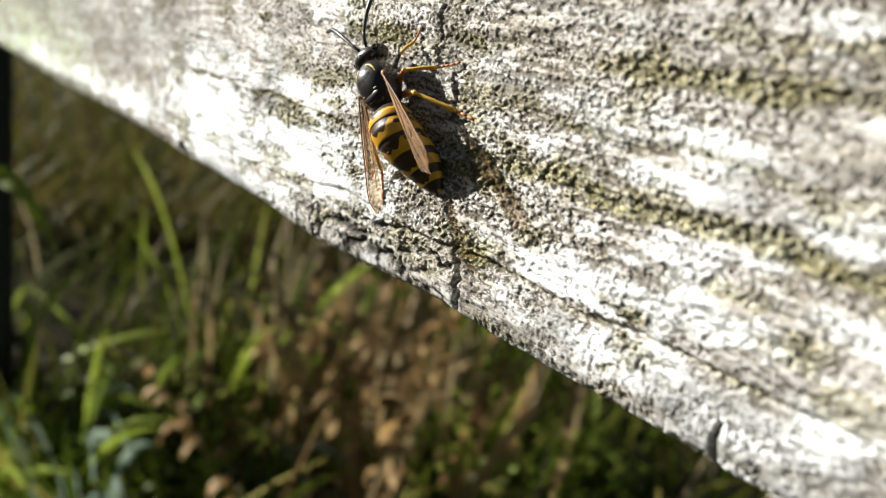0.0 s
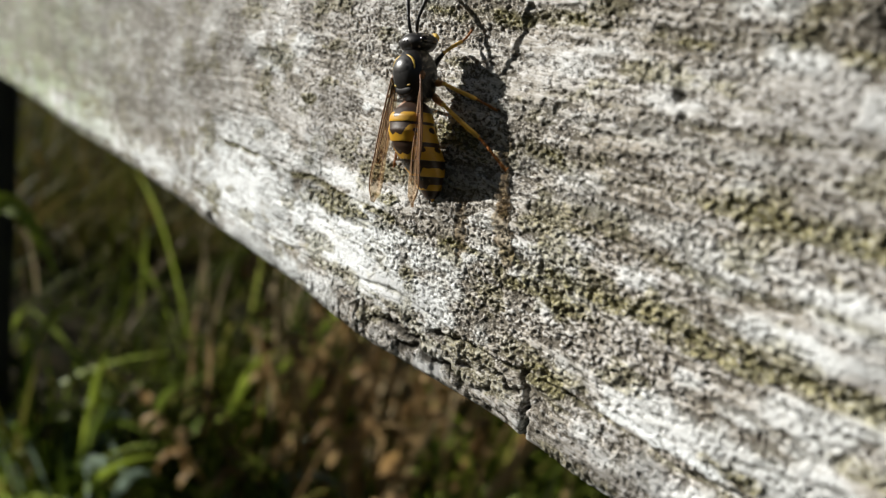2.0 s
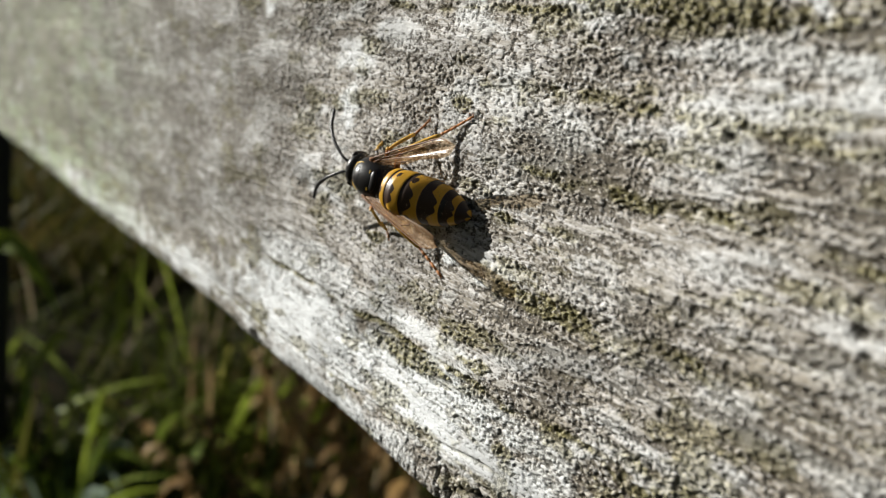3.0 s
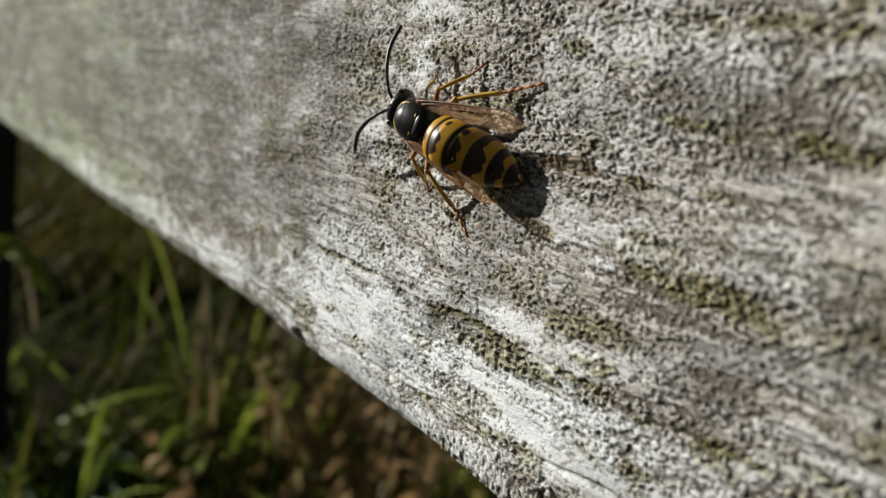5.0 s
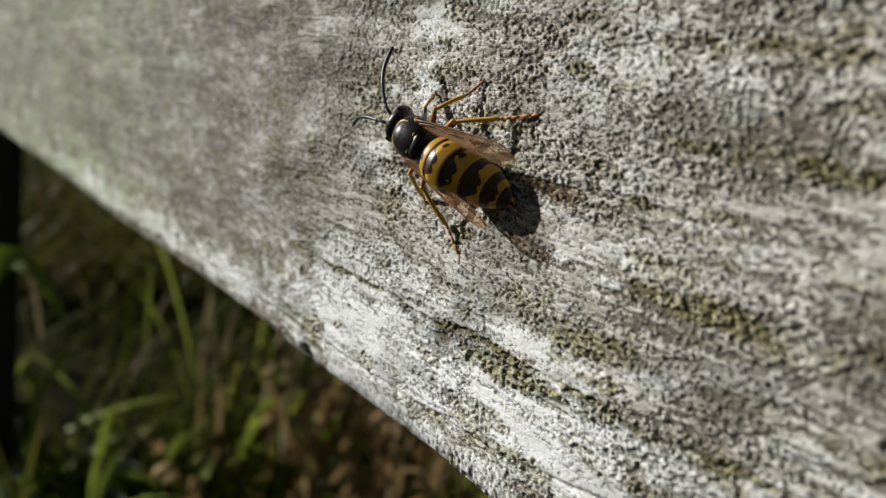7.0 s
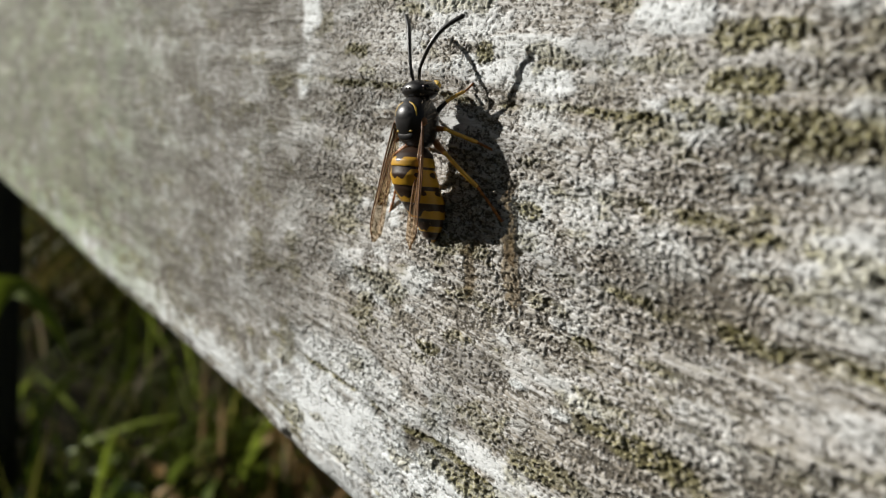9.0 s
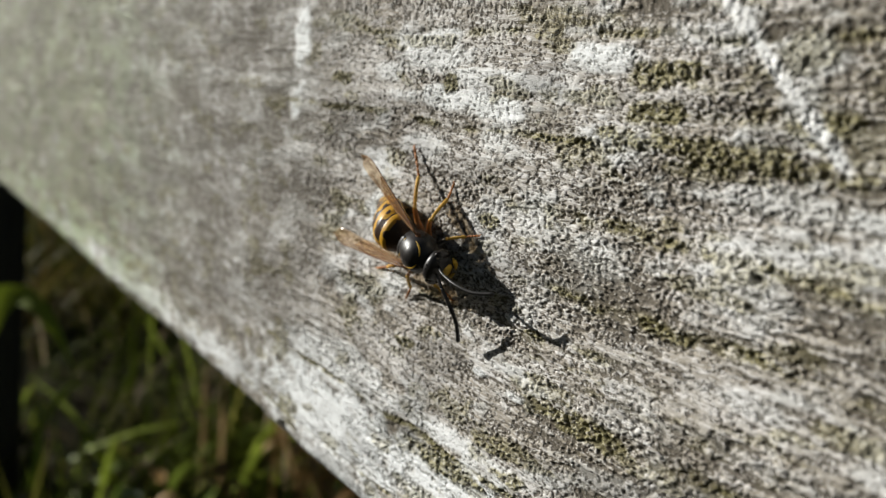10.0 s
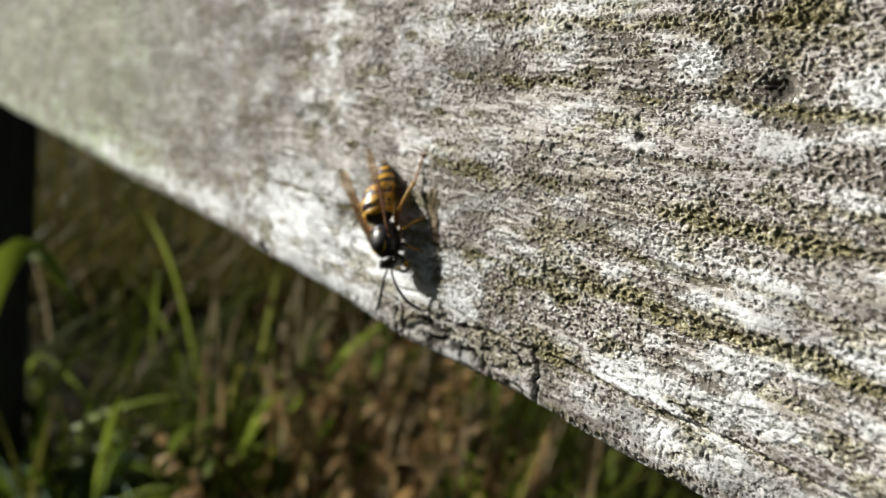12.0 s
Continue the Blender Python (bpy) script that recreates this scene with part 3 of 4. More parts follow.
def meadow():
    rng = random.Random(11)

    def wide(r):
        d = 0.2 + 5.0 * r.random() ** 1.6
        a = r.uniform(0, 2 * math.pi)
        return -0.5 + d * math.cos(a), 0.5 + d * math.sin(a)

    def near(r):
        return r.uniform(-1.7, 0.5), r.uniform(0.05, 1.3)

    def tuft(cx, cy, rad):
        return lambda r: (cx + r.gauss(0, rad), cy + r.gauss(0, rad))

    def far(r):
        d = 1.5 + 3.6 * r.random() ** 1.4
        a = r.uniform(1.7, 3.25)
        return d * math.cos(a), 0.15 + d * math.sin(a)

    def fan(count, x, y, reach, height, width=(0.009, 0.020)):
        leaves = []
        for _ in range(count):
            root = Vector((rng.uniform(*x), rng.uniform(*y), 0.0))
            tip = root + Vector((rng.choice((-1, 1, 1)) * rng.uniform(*reach), rng.uniform(-0.05, 0.03), rng.uniform(*height)))
            leaves.append((root, root * 0.6 + tip * 0.4 + Vector((0, 0, rng.uniform(0.04, 0.13))), tip, rng.uniform(*width)))
        return leaves

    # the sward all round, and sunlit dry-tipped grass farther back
    blades("grass", rng, 5200, wide, (0.08, 0.30), (0.004, 0.010), GREEN_SHADED, 0.8, "long green meadow grass with shade darkening its colour")
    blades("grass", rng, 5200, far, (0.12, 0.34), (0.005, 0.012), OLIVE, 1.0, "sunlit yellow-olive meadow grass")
    blades("grass", rng, 420, near, (0.06, 0.22), (0.004, 0.010), GREEN_SHADED, 1.0, "short green grass behind the fence with shade darkening its colour")
    # green and bluish tufts close behind the rail
    for cx, cy, rad, count in ((-0.64, 0.095, 0.025, 34), (-0.55, 0.13, 0.035, 40), (-0.46, 0.17, 0.04, 30), (-0.70, 0.19, 0.07, 30), (-0.50, 0.22, 0.06, 34), (-0.28, 0.52, 0.10, 60), (-0.45, 0.60, 0.12, 60)):
        blades("grass_tuft", rng, count, tuft(cx, cy, rad), (0.14, 0.30), (0.006, 0.015), LUSH, 1.25, "broad-bladed arching green grass tuft", curl=1.5)
    arches("grass_tuft", LUSH, "long arching yellow-green grass leaves", fan(14, (-1.0, -0.60), (0.12, 0.24), (0.06, 0.22), (0.14, 0.27), (0.008, 0.016)))
    arches("grass_tuft", LUSH, "long arching yellow-green grass leaves", fan(14, (-1.25, -0.65), (0.35, 0.62), (0.05, 0.25), (0.12, 0.32), (0.010, 0.020)))
    arches("grass_tuft", PALE, "pale bluish-green grass leaves bending to the ground", fan(12, (-0.62, -0.44), (0.085, 0.14), (0.06, 0.18), (0.06, 0.20), (0.008, 0.015)) + fan(10, (-0.74, -0.46), (0.10, 0.24), (0.08, 0.24), (0.06, 0.20), (0.008, 0.017)) + fan(8, (-0.60, -0.35), (0.26, 0.40), (0.05, 0.16), (0.05, 0.16), (0.008, 0.014)) + fan(8, (-0.66, -0.42), (0.10, 0.22), (0.08, 0.20), (0.08, 0.20), (0.008, 0.015)))
    # one broad leaf that arches out before the post
    arches("broad_leaf", LUSH, "broad yellow-green leaf with a browned tip", [((-0.50, -0.006, 0.0), (-0.470, 0.016, 0.585), (-0.385, 0.066, 0.415), 0.019)], across=(1.0, -0.4, 0.3))
    # dead stalks and strap leaves
    arches("dry_leaves", BROWN, "dry amber-brown strap leaves", fan(30, (-0.72, -0.25), (0.30, 0.62), (0.02, 0.12), (0.12, 0.30), (0.006, 0.014)))
    arches("straw", STRAW, "pale upright dead grass stalks", fan(34, (-1.15, -0.30), (0.28, 0.75), (0.01, 0.07), (0.20, 0.40), (0.003, 0.007)))
    blades("straw", rng, 260, near, (0.10, 0.30), (0.003, 0.007), STRAW, 0.9, "pale dead grass stalks")
    dead_plant(rng, 46, tuft(-0.44, 0.42, 0.10))


def arches(name, material, label, leaves, across=(0.0, 1.0, 0.2)):
    """Long folded leaves, each from its root over a bend to its tip, with a width; their flat sides look along across."""
    verts, faces = [], []
    for root, bend, tip, width in leaves:
        a, b, c = Vector(root), Vector(bend), Vector(tip)
        start, seg = len(verts), 14
        for k in range(seg + 1):
            f = k / seg
            p = a * (1 - f) ** 2 + b * (2 * f * (1 - f)) + c * f * f
            way = ((b - a) * (1 - f) + (c - b) * f).normalized()
            side = way.cross(Vector(across) + Vector((0.25 * math.sin(5 * f), 0.0, 0.0))).normalized()
            fold = way.cross(side)
            w = width * 0.5 * (0.35 + 0.65 * math.sin(math.pi * min(1.0, f * 0.75 + 0.12))) * (1 - f ** 5) + 0.0004
            verts.extend([tuple(p + side * w), tuple(p + fold * w * 0.3), tuple(p - side * w)])
        for k in range(seg):
            i, j = start + 3 * k, start + 3 * k + 3
            faces.extend([(i, i + 1, j + 1, j), (i + 1, i + 2, j + 2, j + 1)])
    mesh = bpy.data.meshes.new(name)
    mesh.from_pydata(verts, [], faces)
    mesh.materials.append(material)
    mesh.polygons.foreach_set("use_smooth", np.ones(len(faces), bool))
    return tagged(new(name, mesh), label, "grass", kind="stuff")


def dead_plant(rng, count, area):
    """Dry brown stalks hung with curled leaves."""
    verts, faces = [], []

    def strip(points, widths, side, sag):
        start = len(verts)
        for p, w in zip(points, widths):
            verts.extend([tuple(p + side * w), tuple(p + sag * w), tuple(p - side * w)])
        for k in range(len(points) - 1):
            a, b = start + 3 * k, start + 3 * k + 3
            faces.extend([(a, a + 1, b + 1, b), (a + 1, a + 2, b + 2, b + 1)])

    for _ in range(count):
        x, y = area(rng)
        top = rng.uniform(0.26, 0.42)
        way = rng.uniform(0, 6.283)
        lean = Vector((math.cos(way), math.sin(way), 0)) * rng.uniform(0.02, 0.12)
        stalk = [Vector((x, y, -0.01)) + lean * f * f + Vector((0, 0, top * f)) for f in (0, 0.25, 0.5, 0.75, 1.0)]
        strip(stalk, [0.0022, 0.002, 0.0018, 0.0015, 0.001], Vector((1, 0.3, 0)), Vector((0, 0.8, 0)))
        for _ in range(rng.randint(4, 10)):
            f = rng.uniform(0.6, 1.0)
            root = Vector((x, y, -0.01)) + lean * f * f + Vector((0, 0, top * f))
            a = rng.uniform(0, 6.283)
            out, side = Vector((math.cos(a), math.sin(a), 0)), Vector((-math.sin(a), math.cos(a), rng.uniform(-0.5, 0.5)))
            size, width = rng.uniform(0.02, 0.046), rng.uniform(0.003, 0.0075)
            turn = rng.uniform(0.8, 2.4)
            pts = [root + out * size * math.sin(turn * g) / turn + Vector((0, 0, -size * (1 - math.cos(turn * g)) / turn + 0.2 * size * g)) for g in (0, 0.2, 0.4, 0.6, 0.8, 1.0)]
            strip(pts, [width * v for v in (0.15, 0.7, 1.0, 0.9, 0.6, 0.08)], side, out.cross(side) * rng.uniform(-0.7, 0.7))
    mesh = bpy.data.meshes.new("dead_plant")
    mesh.from_pydata(verts, [], faces)
    mesh.materials.append(BROWN)
    mesh.polygons.foreach_set("use_smooth", np.ones(len(faces), bool))
    tagged(new("dead_plant", mesh), "dry brown stalks with curled dead leaves", "dead plant", kind="stuff")


# ------------------------------------------------------------ the wasp
MM = 0.00096        # the wasp's unit of length


def loft(sections, n=28, caps=True):
    """A closed body of rings (x, half width, half height, height of the centre) across the x axis, in millimetres."""
    bm = bmesh.new()
    rings = []
    for x, ry, rz, zc in sections:
        rings.append([bm.verts.new((x * MM, ry * math.sin(2 * math.pi * k / n) * MM, (zc + rz * math.cos(2 * math.pi * k / n)) * MM)) for k in range(n)])
    for a, b in zip(rings, rings[1:]):
        for k in range(n):
            bm.faces.new((a[k], a[(k + 1) % n], b[(k + 1) % n], b[k]))
    if caps:
        bm.faces.new(rings[0])
        bm.faces.new(rings[-1][::-1])
    return bm


def tube(points, radii, n=8):
    """A round rod through points (millimetres)."""
    bm = bmesh.new()
    points = [Vector(p) for p in points]
    rings = []
    for i, p in enumerate(points):
        way = (points[min(i + 1, len(points) - 1)] - points[max(i - 1, 0)]).normalized()
        side = way.cross(Vector((0.21, 0.13, 0.97))).normalized()
        up = side.cross(way)
        rings.append([bm.verts.new((p + radii[i] * (math.cos(2 * math.pi * k / n) * side + math.sin(2 * math.pi * k / n) * up)) * MM) for k in range(n)])
    for a, b in zip(rings, rings[1:]):
        for k in range(n):
            bm.faces.new((a[k], a[(k + 1) % n], b[(k + 1) % n], b[k]))
    bm.faces.new(rings[0])
    bm.faces.new(rings[-1][::-1])
    return bm


def ball(centre, size, n=20, m=12):
    bm = bmesh.new()
    bmesh.ops.create_uvsphere(bm, u_segments=n, v_segments=m, radius=1.0)
    for v in bm.verts:
        v.co = Vector([(c + s * p) * MM for c, s, p in zip(centre, size, v.co)])
    return bm


def curve_points(points, n):
    """n places along a smooth line through the points."""
    pts = [Vector(p) for p in points]
    out = []
    for k in range(n):
        u = k / (n - 1) * (len(pts) - 1)
        i = min(int(u), len(pts) - 2)
        f = u - i
        p0, p1, p2, p3 = pts[max(i - 1, 0)], pts[i], pts[i + 1], pts[min(i + 2, len(pts) - 1)]
        out.append(0.5 * ((2 * p1) + (p2 - p0) * f + (2 * p0 - 5 * p1 + 4 * p2 - p3) * f * f + (3 * p1 - p0 - 3 * p2 + p3) * f ** 3))
    return out


ABD_U = [0.0, 0.03, 0.08, 0.16, 0.30, 0.45, 0.60, 0.75, 0.88, 0.96, 1.0]
ABD_W = [0.45, 1.02, 1.50, 1.82, 2.00, 2.04, 1.92, 1.56, 1.00, 0.50, 0.08]
ABD_X0, ABD_LEN = 0.85, 7.8


def abdomen_ring(u):
    w = float(np.interp(u, ABD_U, ABD_W))
    x = ABD_X0 - ABD_LEN * u
    zc = float(np.interp(u, [0, 0.15, 0.3, 0.45, 0.6, 0.75, 0.9, 1.0], [2.85, 3.2, 3.08, 2.52, 1.72, 1.10, 0.68, 0.45]))
    return x, w, min(w * 0.86, zc - 0.05), zc


def black_mask(k, s, a):
    """How black a plate is at s from its front to its back edge and angle a from the back line; hind plates hold
    painted shade too.
    """
    a = abs(a)
    if k == 0:
        front = 0.56 + 0.22 * step(0.30, 0.10, a)
    else:
        # plates past the third gain extra black that paints in the tail's shade
        front = 0.06 + 0.10 * k + 0.10 * (k > 2) + (0.56 - 0.05 * k) * step(0.72, 0.22, a) - 0.10 * math.exp(-(a / 0.10) ** 2)
    v = step(0.04, -0.04, s - front)
    reach = 0.98 - 0.03 * k
    spot = ((a - reach) / (0.15 + 0.02 * k)) ** 2 + ((s - (0.50 - 0.05 * k)) / (0.11 + 0.015 * k)) ** 2
    v = max(v, step(1.3, 0.7, spot))
    side = ((a - 1.75) / 0.22) ** 2 + ((s - 0.40) / 0.14) ** 2
    v = max(v, step(1.3, 0.7, side))
    return float(max(v, step(0.94, 0.98, s)))


def tergite(k, u0, u1, parent):
    rows, n = 18, 72
    co, mask = [], []
    for i in range(rows):
        s = i / (rows - 1)
        u = u0 + (u1 + 0.012 - u0) * s
        x, w, h, zc = abdomen_ring(min(u, 1.0))
        swell = 0.975 + 0.045 * step(0.0, 0.7, s) - 0.03 * step(0.93, 1.0, s)
        for j in range(n):
            a = 2 * math.pi * j / n
            a = a if a < math.pi else a - 2 * math.pi
            co.append((x * MM, w * swell * math.sin(a) * MM, (zc + h * swell * math.cos(a)) * MM))
            mask.append(black_mask(k, s, a))
    mesh = grid_mesh("tergite", np.array(co), rows, n, BAND, wrap_v=True)
    mesh.attributes.new("black", "FLOAT", "POINT").data.foreach_set("value", np.array(mask, np.float32))
    ob = new("tergite", mesh)
    ob.parent = parent
    return ob


def hairs(name, rng, parent, centre, size, count, length, top=1.0):
    verts, faces = [], []
    for _ in range(count):
        d = Vector((rng.gauss(0, 1), rng.gauss(0, 1), rng.gauss(0, 1))).normalized()
        if d.z < -0.3 or d.z > top:
            continue
        p = Vector([c + s * v for c, s, v in zip(centre, size, d)])
        q = p + (d + Vector((rng.gauss(0, 0.35), rng.gauss(0, 0.35), rng.gauss(0, 0.35)))) * length * rng.uniform(0.5, 1.1)
        side = d.cross(Vector((0.3, 0.5, 0.8))).normalized() * 0.009
        up = side.cross(d)
        k = len(verts)
        verts += [tuple((p + v) * MM) for v in (side, up * 0.9 - side * 0.5, -up * 0.9 - side * 0.5)] + [tuple(q * MM)]
        faces += [(k, k + 1, k + 3), (k + 1, k + 2, k + 3), (k + 2, k, k + 3)]
    mesh = bpy.data.meshes.new(name)
    mesh.from_pydata(verts, [], faces)
    mesh.materials.append(FUZZ)
    ob = new(name, mesh)
    ob.parent = parent
    return tagged(ob, "short pale brown hairs", kind="stuff")


def wing(side, parent, length, widths, base, label):
    """One wing with its root at its own origin, lying backwards."""
    rows, n = 26, 11
    co = []
    for i in range(rows):
        f = i / (rows - 1)
        inner, outer = [np.interp(f, [0, 0.12, 0.35, 0.6, 0.8, 0.92, 1.0], w) for w in widths]
        for j in range(n):
            v = j / (n - 1)
            y = outer * (1 - v) - inner * v
            z = 0.10 * math.sin(v * 9.0) * (0.3 + f) - 0.25 * v + 0.15 * f
            co.append((-length * f * MM, side * y * MM, z * MM))
    ob = new("wing", grid_mesh("wing", np.array(co), rows, n, WING))
    ob.parent = parent
    ob.location = [c * MM for c in base]
    tagged(ob, label)

    def at(f, v, lift=0.03):
        i = f * (rows - 1)
        p = co[min(int(i), rows - 1) * n + int(round(v * (n - 1)))]
        return (-length * f, p[1] / MM, p[2] / MM + lift)

    for line in (((0, 0.0), (0.3, 0.0), (0.6, 0.0), (0.85, 0.02), (0.97, 0.3)),
                 ((0, 0.3), (0.25, 0.35), (0.55, 0.3), (0.75, 0.25), (0.88, 0.2)),
                 ((0.05, 0.6), (0.35, 0.7), (0.6, 0.75), (0.82, 0.7)),
                 ((0.55, 0.3), (0.62, 0.55), (0.66, 0.75))):
        pts = curve_points([at(*q) for q in line], 14)
        thick = 0.075 if line[1][1] == 0.0 else 0.035
        part("vein", tube(pts, [thick * (1 - 0.5 * k / 13) for k in range(14)], 6), VEIN, ob)
    return ob


def leg(side, parent, coxa, knee, ankle, toe, thick):
    """One leg; its own origin is the hip."""
    c = Vector(coxa)

    def rel(p):
        return Vector((p[0], p[1] * side, p[2])) - Vector((c.x, c.y * side, c.z))

    hip, k, a, t = Vector((0, 0, 0)), rel(knee), rel(ankle), rel(toe)
    mid = (hip + k) / 2 + Vector((0, 0, 0.18))
    pts = curve_points([hip, mid, k], 9)
    femur = part("leg", tube(pts, [thick * v for v in (0.8, 1.15, 1.3, 1.3, 1.25, 1.15, 1.05, 0.95, 0.85)], 10), BLACK if thick < 0.17 else FOOT, parent, "yellow jointed leg with a dark thigh")
    femur.location = [v * MM for v in (c.x, c.y * side, c.z)]
    pts = curve_points([k * 0.97, (k + a) / 2 + Vector((0, 0, 0.1)), a], 8)
    part("tibia", tube(pts, [thick * v for v in (0.62, 0.7, 0.78, 0.8, 0.82, 0.85, 0.88, 0.7)], 8), LEG, femur)
    part("knee", ball(k, (thick * 0.95,) * 3, 10, 6), LEG, femur)
    joints = curve_points([a, a * 0.6 + t * 0.4 + Vector((0, 0, -0.05)), t], 6)
    for p, q in zip(joints, joints[1:]):
        part("tarsus", tube([p, p * 0.5 + q * 0.5, q], [thick * 0.5, thick * 0.56, thick * 0.42], 7), FOOT, femur)
    for d in (-0.16, 0.16):
        part("claw", tube([t, t + Vector((0.12, d, 0.02)), t + Vector((0.2, d * 1.4, -0.06))], [0.05, 0.04, 0.015], 5), FOOT, femur)
    return femur


def antenna(side, parent):
    pts = curve_points([(0, 0, 0), (0.45, 0.45 * side, 0.35), (0.8, 0.85 * side, 0.5)], 6)
    scape = part("antenna", tube(pts, [0.11, 0.13, 0.14, 0.14, 0.13, 0.12], 8), BLACK, parent, "long black curved feeler")
    line = curve_points([(0.8, 0.85 * side, 0.5), (1.8, 2.1 * side, 0.6), (2.7, 3.6 * side, 0.35), (3.1, 5.3 * side, -0.2)], 24)
    radii = [0.14 + 0.045 * min(k / 9, 1) - 0.02 * (k % 2) for k in range(23)] + [0.07]
    part("flagellum", tube(line, radii, 8), BLACK, scape)
    scape.location = (5.85 * MM, 0.34 * side * MM, 3.45 * MM)
    return scape


def wasp():
    rng = random.Random(5)
    body = new("wasp")
    tagged(body, "yellow and black wasp with amber wings crawling on the rail", "wasp")
    # middle body
    thorax = part("thorax", loft([(0.70, 0.4, 0.4, 2.75), (0.85, 0.95, 0.9, 2.78), (1.15, 1.38, 1.25, 2.86), (1.6, 1.55, 1.46, 2.96), (2.1, 1.68, 1.60, 3.04), (2.7, 1.78, 1.70, 3.10), (3.3, 1.75, 1.68, 3.12),
                                  (3.8, 1.56, 1.50, 3.12), (4.2, 1.24, 1.22, 3.10), (4.5, 0.95, 0.95, 3.10), (4.65, 0.5, 0.5, 3.10)], 32), BLACK, body, "glossy black middle body")
    part("scutellum", ball((1.55, 0, 4.14), (0.44, 0.95, 0.27)), BLACK, thorax)
    part("notum", ball((3.05, 0, 3.80), (1.22, 1.32, 1.04), 28, 18), BLACK, thorax)
    for side in (-1, 1):
        stripe = curve_points([(4.08, 0.34 * side, 4.32), (3.80, 0.87 * side, 4.28), (3.32, 1.17 * side, 4.26), (2.80, 1.22 * side, 4.24)], 10)
        part("collar_stripe", tube(stripe, [0.04, 0.07, 0.09, 0.10, 0.10, 0.10, 0.09, 0.08, 0.06, 0.03], 7), YELLOW, thorax, "narrow yellow shoulder stripe")
        part("yellow_spot", ball((1.86, 0.52 * side, 4.33), (0.10, 0.42, 0.09), 12, 8), YELLOW, thorax)
        part("tegula", ball((2.62, 1.60 * side, 3.80), (0.34, 0.26, 0.22), 12, 8), VEIN, thorax)
    hairs("hair", rng, thorax, (2.6, 0, 3.1), (1.8, 1.85, 1.62), 2400, 0.8, 0.45)
    # head
    head = part("head", loft([(4.55, 0.8, 0.7, 3.0), (4.68, 1.35, 1.05, 3.0), (4.95, 1.58, 1.28, 3.0), (5.28, 1.56, 1.34, 2.95), (5.6, 1.30, 1.25, 2.85), (5.85, 0.92, 1.0, 2.7), (5.95, 0.45, 0.5, 2.6)], 30), BLACK, body, "glossy black head")
    for side in (-1, 1):
        part("eye", ball((5.28, 1.24 * side, 3.0), (0.42, 0.44, 0.85)), EYE, head)
        part("mandible", tube(curve_points([(5.5, 0.80 * side, 1.9), (5.9, 0.65 * side, 1.7), (6.15, 0.15 * side, 1.65)], 6), [0.2, 0.24, 0.22, 0.18, 0.12, 0.05], 8), YELLOW, head)
        part("eyelet", ball((5.15, 0.18 * side, 4.27), (0.09, 0.09, 0.07), 8, 6), EYE, head)
    part("clypeus", ball((5.82, 0, 2.45), (0.24, 0.66, 0.6), 16, 10), YELLOW, head, "yellow face plate")
    hairs("hair", rng, head, (5.15, 0, 3.1), (0.72, 1.65, 1.38), 420, 0.5, 0.6)
    # hind body
    part("waist", tube([(1.1, 0, 2.75), (0.9, 0, 2.75), (0.7, 0, 2.8)], [0.35, 0.3, 0.42], 12), BLACK, body)
    gaster = part("abdomen", loft([(x, w * 0.94, h * 0.94, z) for x, w, h, z in [abdomen_ring(u) for u in (0.02, 0.1, 0.3, 0.5, 0.7, 0.85, 0.95)]], 24), BLACK, body, "yellow abdomen with black bands and spots, hind bands widened for shade")
    cuts = [0.0, 0.21, 0.40, 0.57, 0.73, 0.87, 1.0]
    for k in range(6):
        tergite(k, cuts[k], cuts[k + 1], gaster)
    part("sting", tube([(-6.85, 0, 0.8), (-7.05, 0, 0.7), (-7.2, 0, 0.6)], [0.09, 0.06, 0.01], 6), BLACK, gaster)
    hairs("hair", rng, gaster, (-2.8, 0, 2.5), (3.4, 1.95, 1.65), 380, 0.32)
    # limbs
    limbs = {}
    for side, tag in ((1, "l"), (-1, "r")):
        limbs["wing_" + tag] = wing(side, body, 9.8, ([0.15, 0.25, 0.45, 0.6, 0.75, 0.7, 0.05], [0.15, 0.35, 0.5, 0.6, 0.75, 0.6, 0.05]), (2.55, 1.52 * side, 4.02), "narrow folded amber forewing")
        limbs["hindwing_" + tag] = wing(side, body, 6.4, ([0.1, 0.3, 0.6, 0.8, 0.75, 0.5, 0.05], [0.1, 0.2, 0.3, 0.35, 0.3, 0.2, 0.02]), (2.15, 1.46 * side, 3.85), "short clear amber hindwing")
        limbs["fore_" + tag] = leg(side, body, (3.2, 0.7, 1.9), (4.3, 2.2, 2.0), (5.2, 2.8, 0.7), (6.0, 3.3, 0.1), 0.165)
        limbs["mid_" + tag] = leg(side, body, (2.3, 0.9, 1.8), (2.3, 2.9, 2.7), (1.6, 4.6, 0.8), (1.0, 6.2, 0.1), 0.195)
        limbs["hind_" + tag] = leg(side, body, (1.4, 0.9, 1.8), (0.2, 3.0, 2.7), (-2.3, 4.8, 0.9), (-4.9, 6.7, 0.1), 0.22)
        limbs["antenna_" + tag] = antenna(side, body)
    return body, limbs


ground()
fence()
meadow()
WASP, JOINTED = wasp()


# ------------------------------------------------------------ what moves
def perch(x, z, angle, rear=0.0):
    """The wasp's pose on the upright face, at x and z millimetres, its head towards angle (degrees from the rail's way) and raised by rear (degrees)."""
    c, s = math.cos(radians(angle)), math.sin(radians(angle))
    m = Matrix(((c, -s, 0), (0, 0, -1), (s, c, 0))).to_4x4()
    m.translation = (x * 0.001, 0.0, RAIL_Z + z * 0.001)
    return m @ pose(0, 0, 0, 0, -rear, 0)


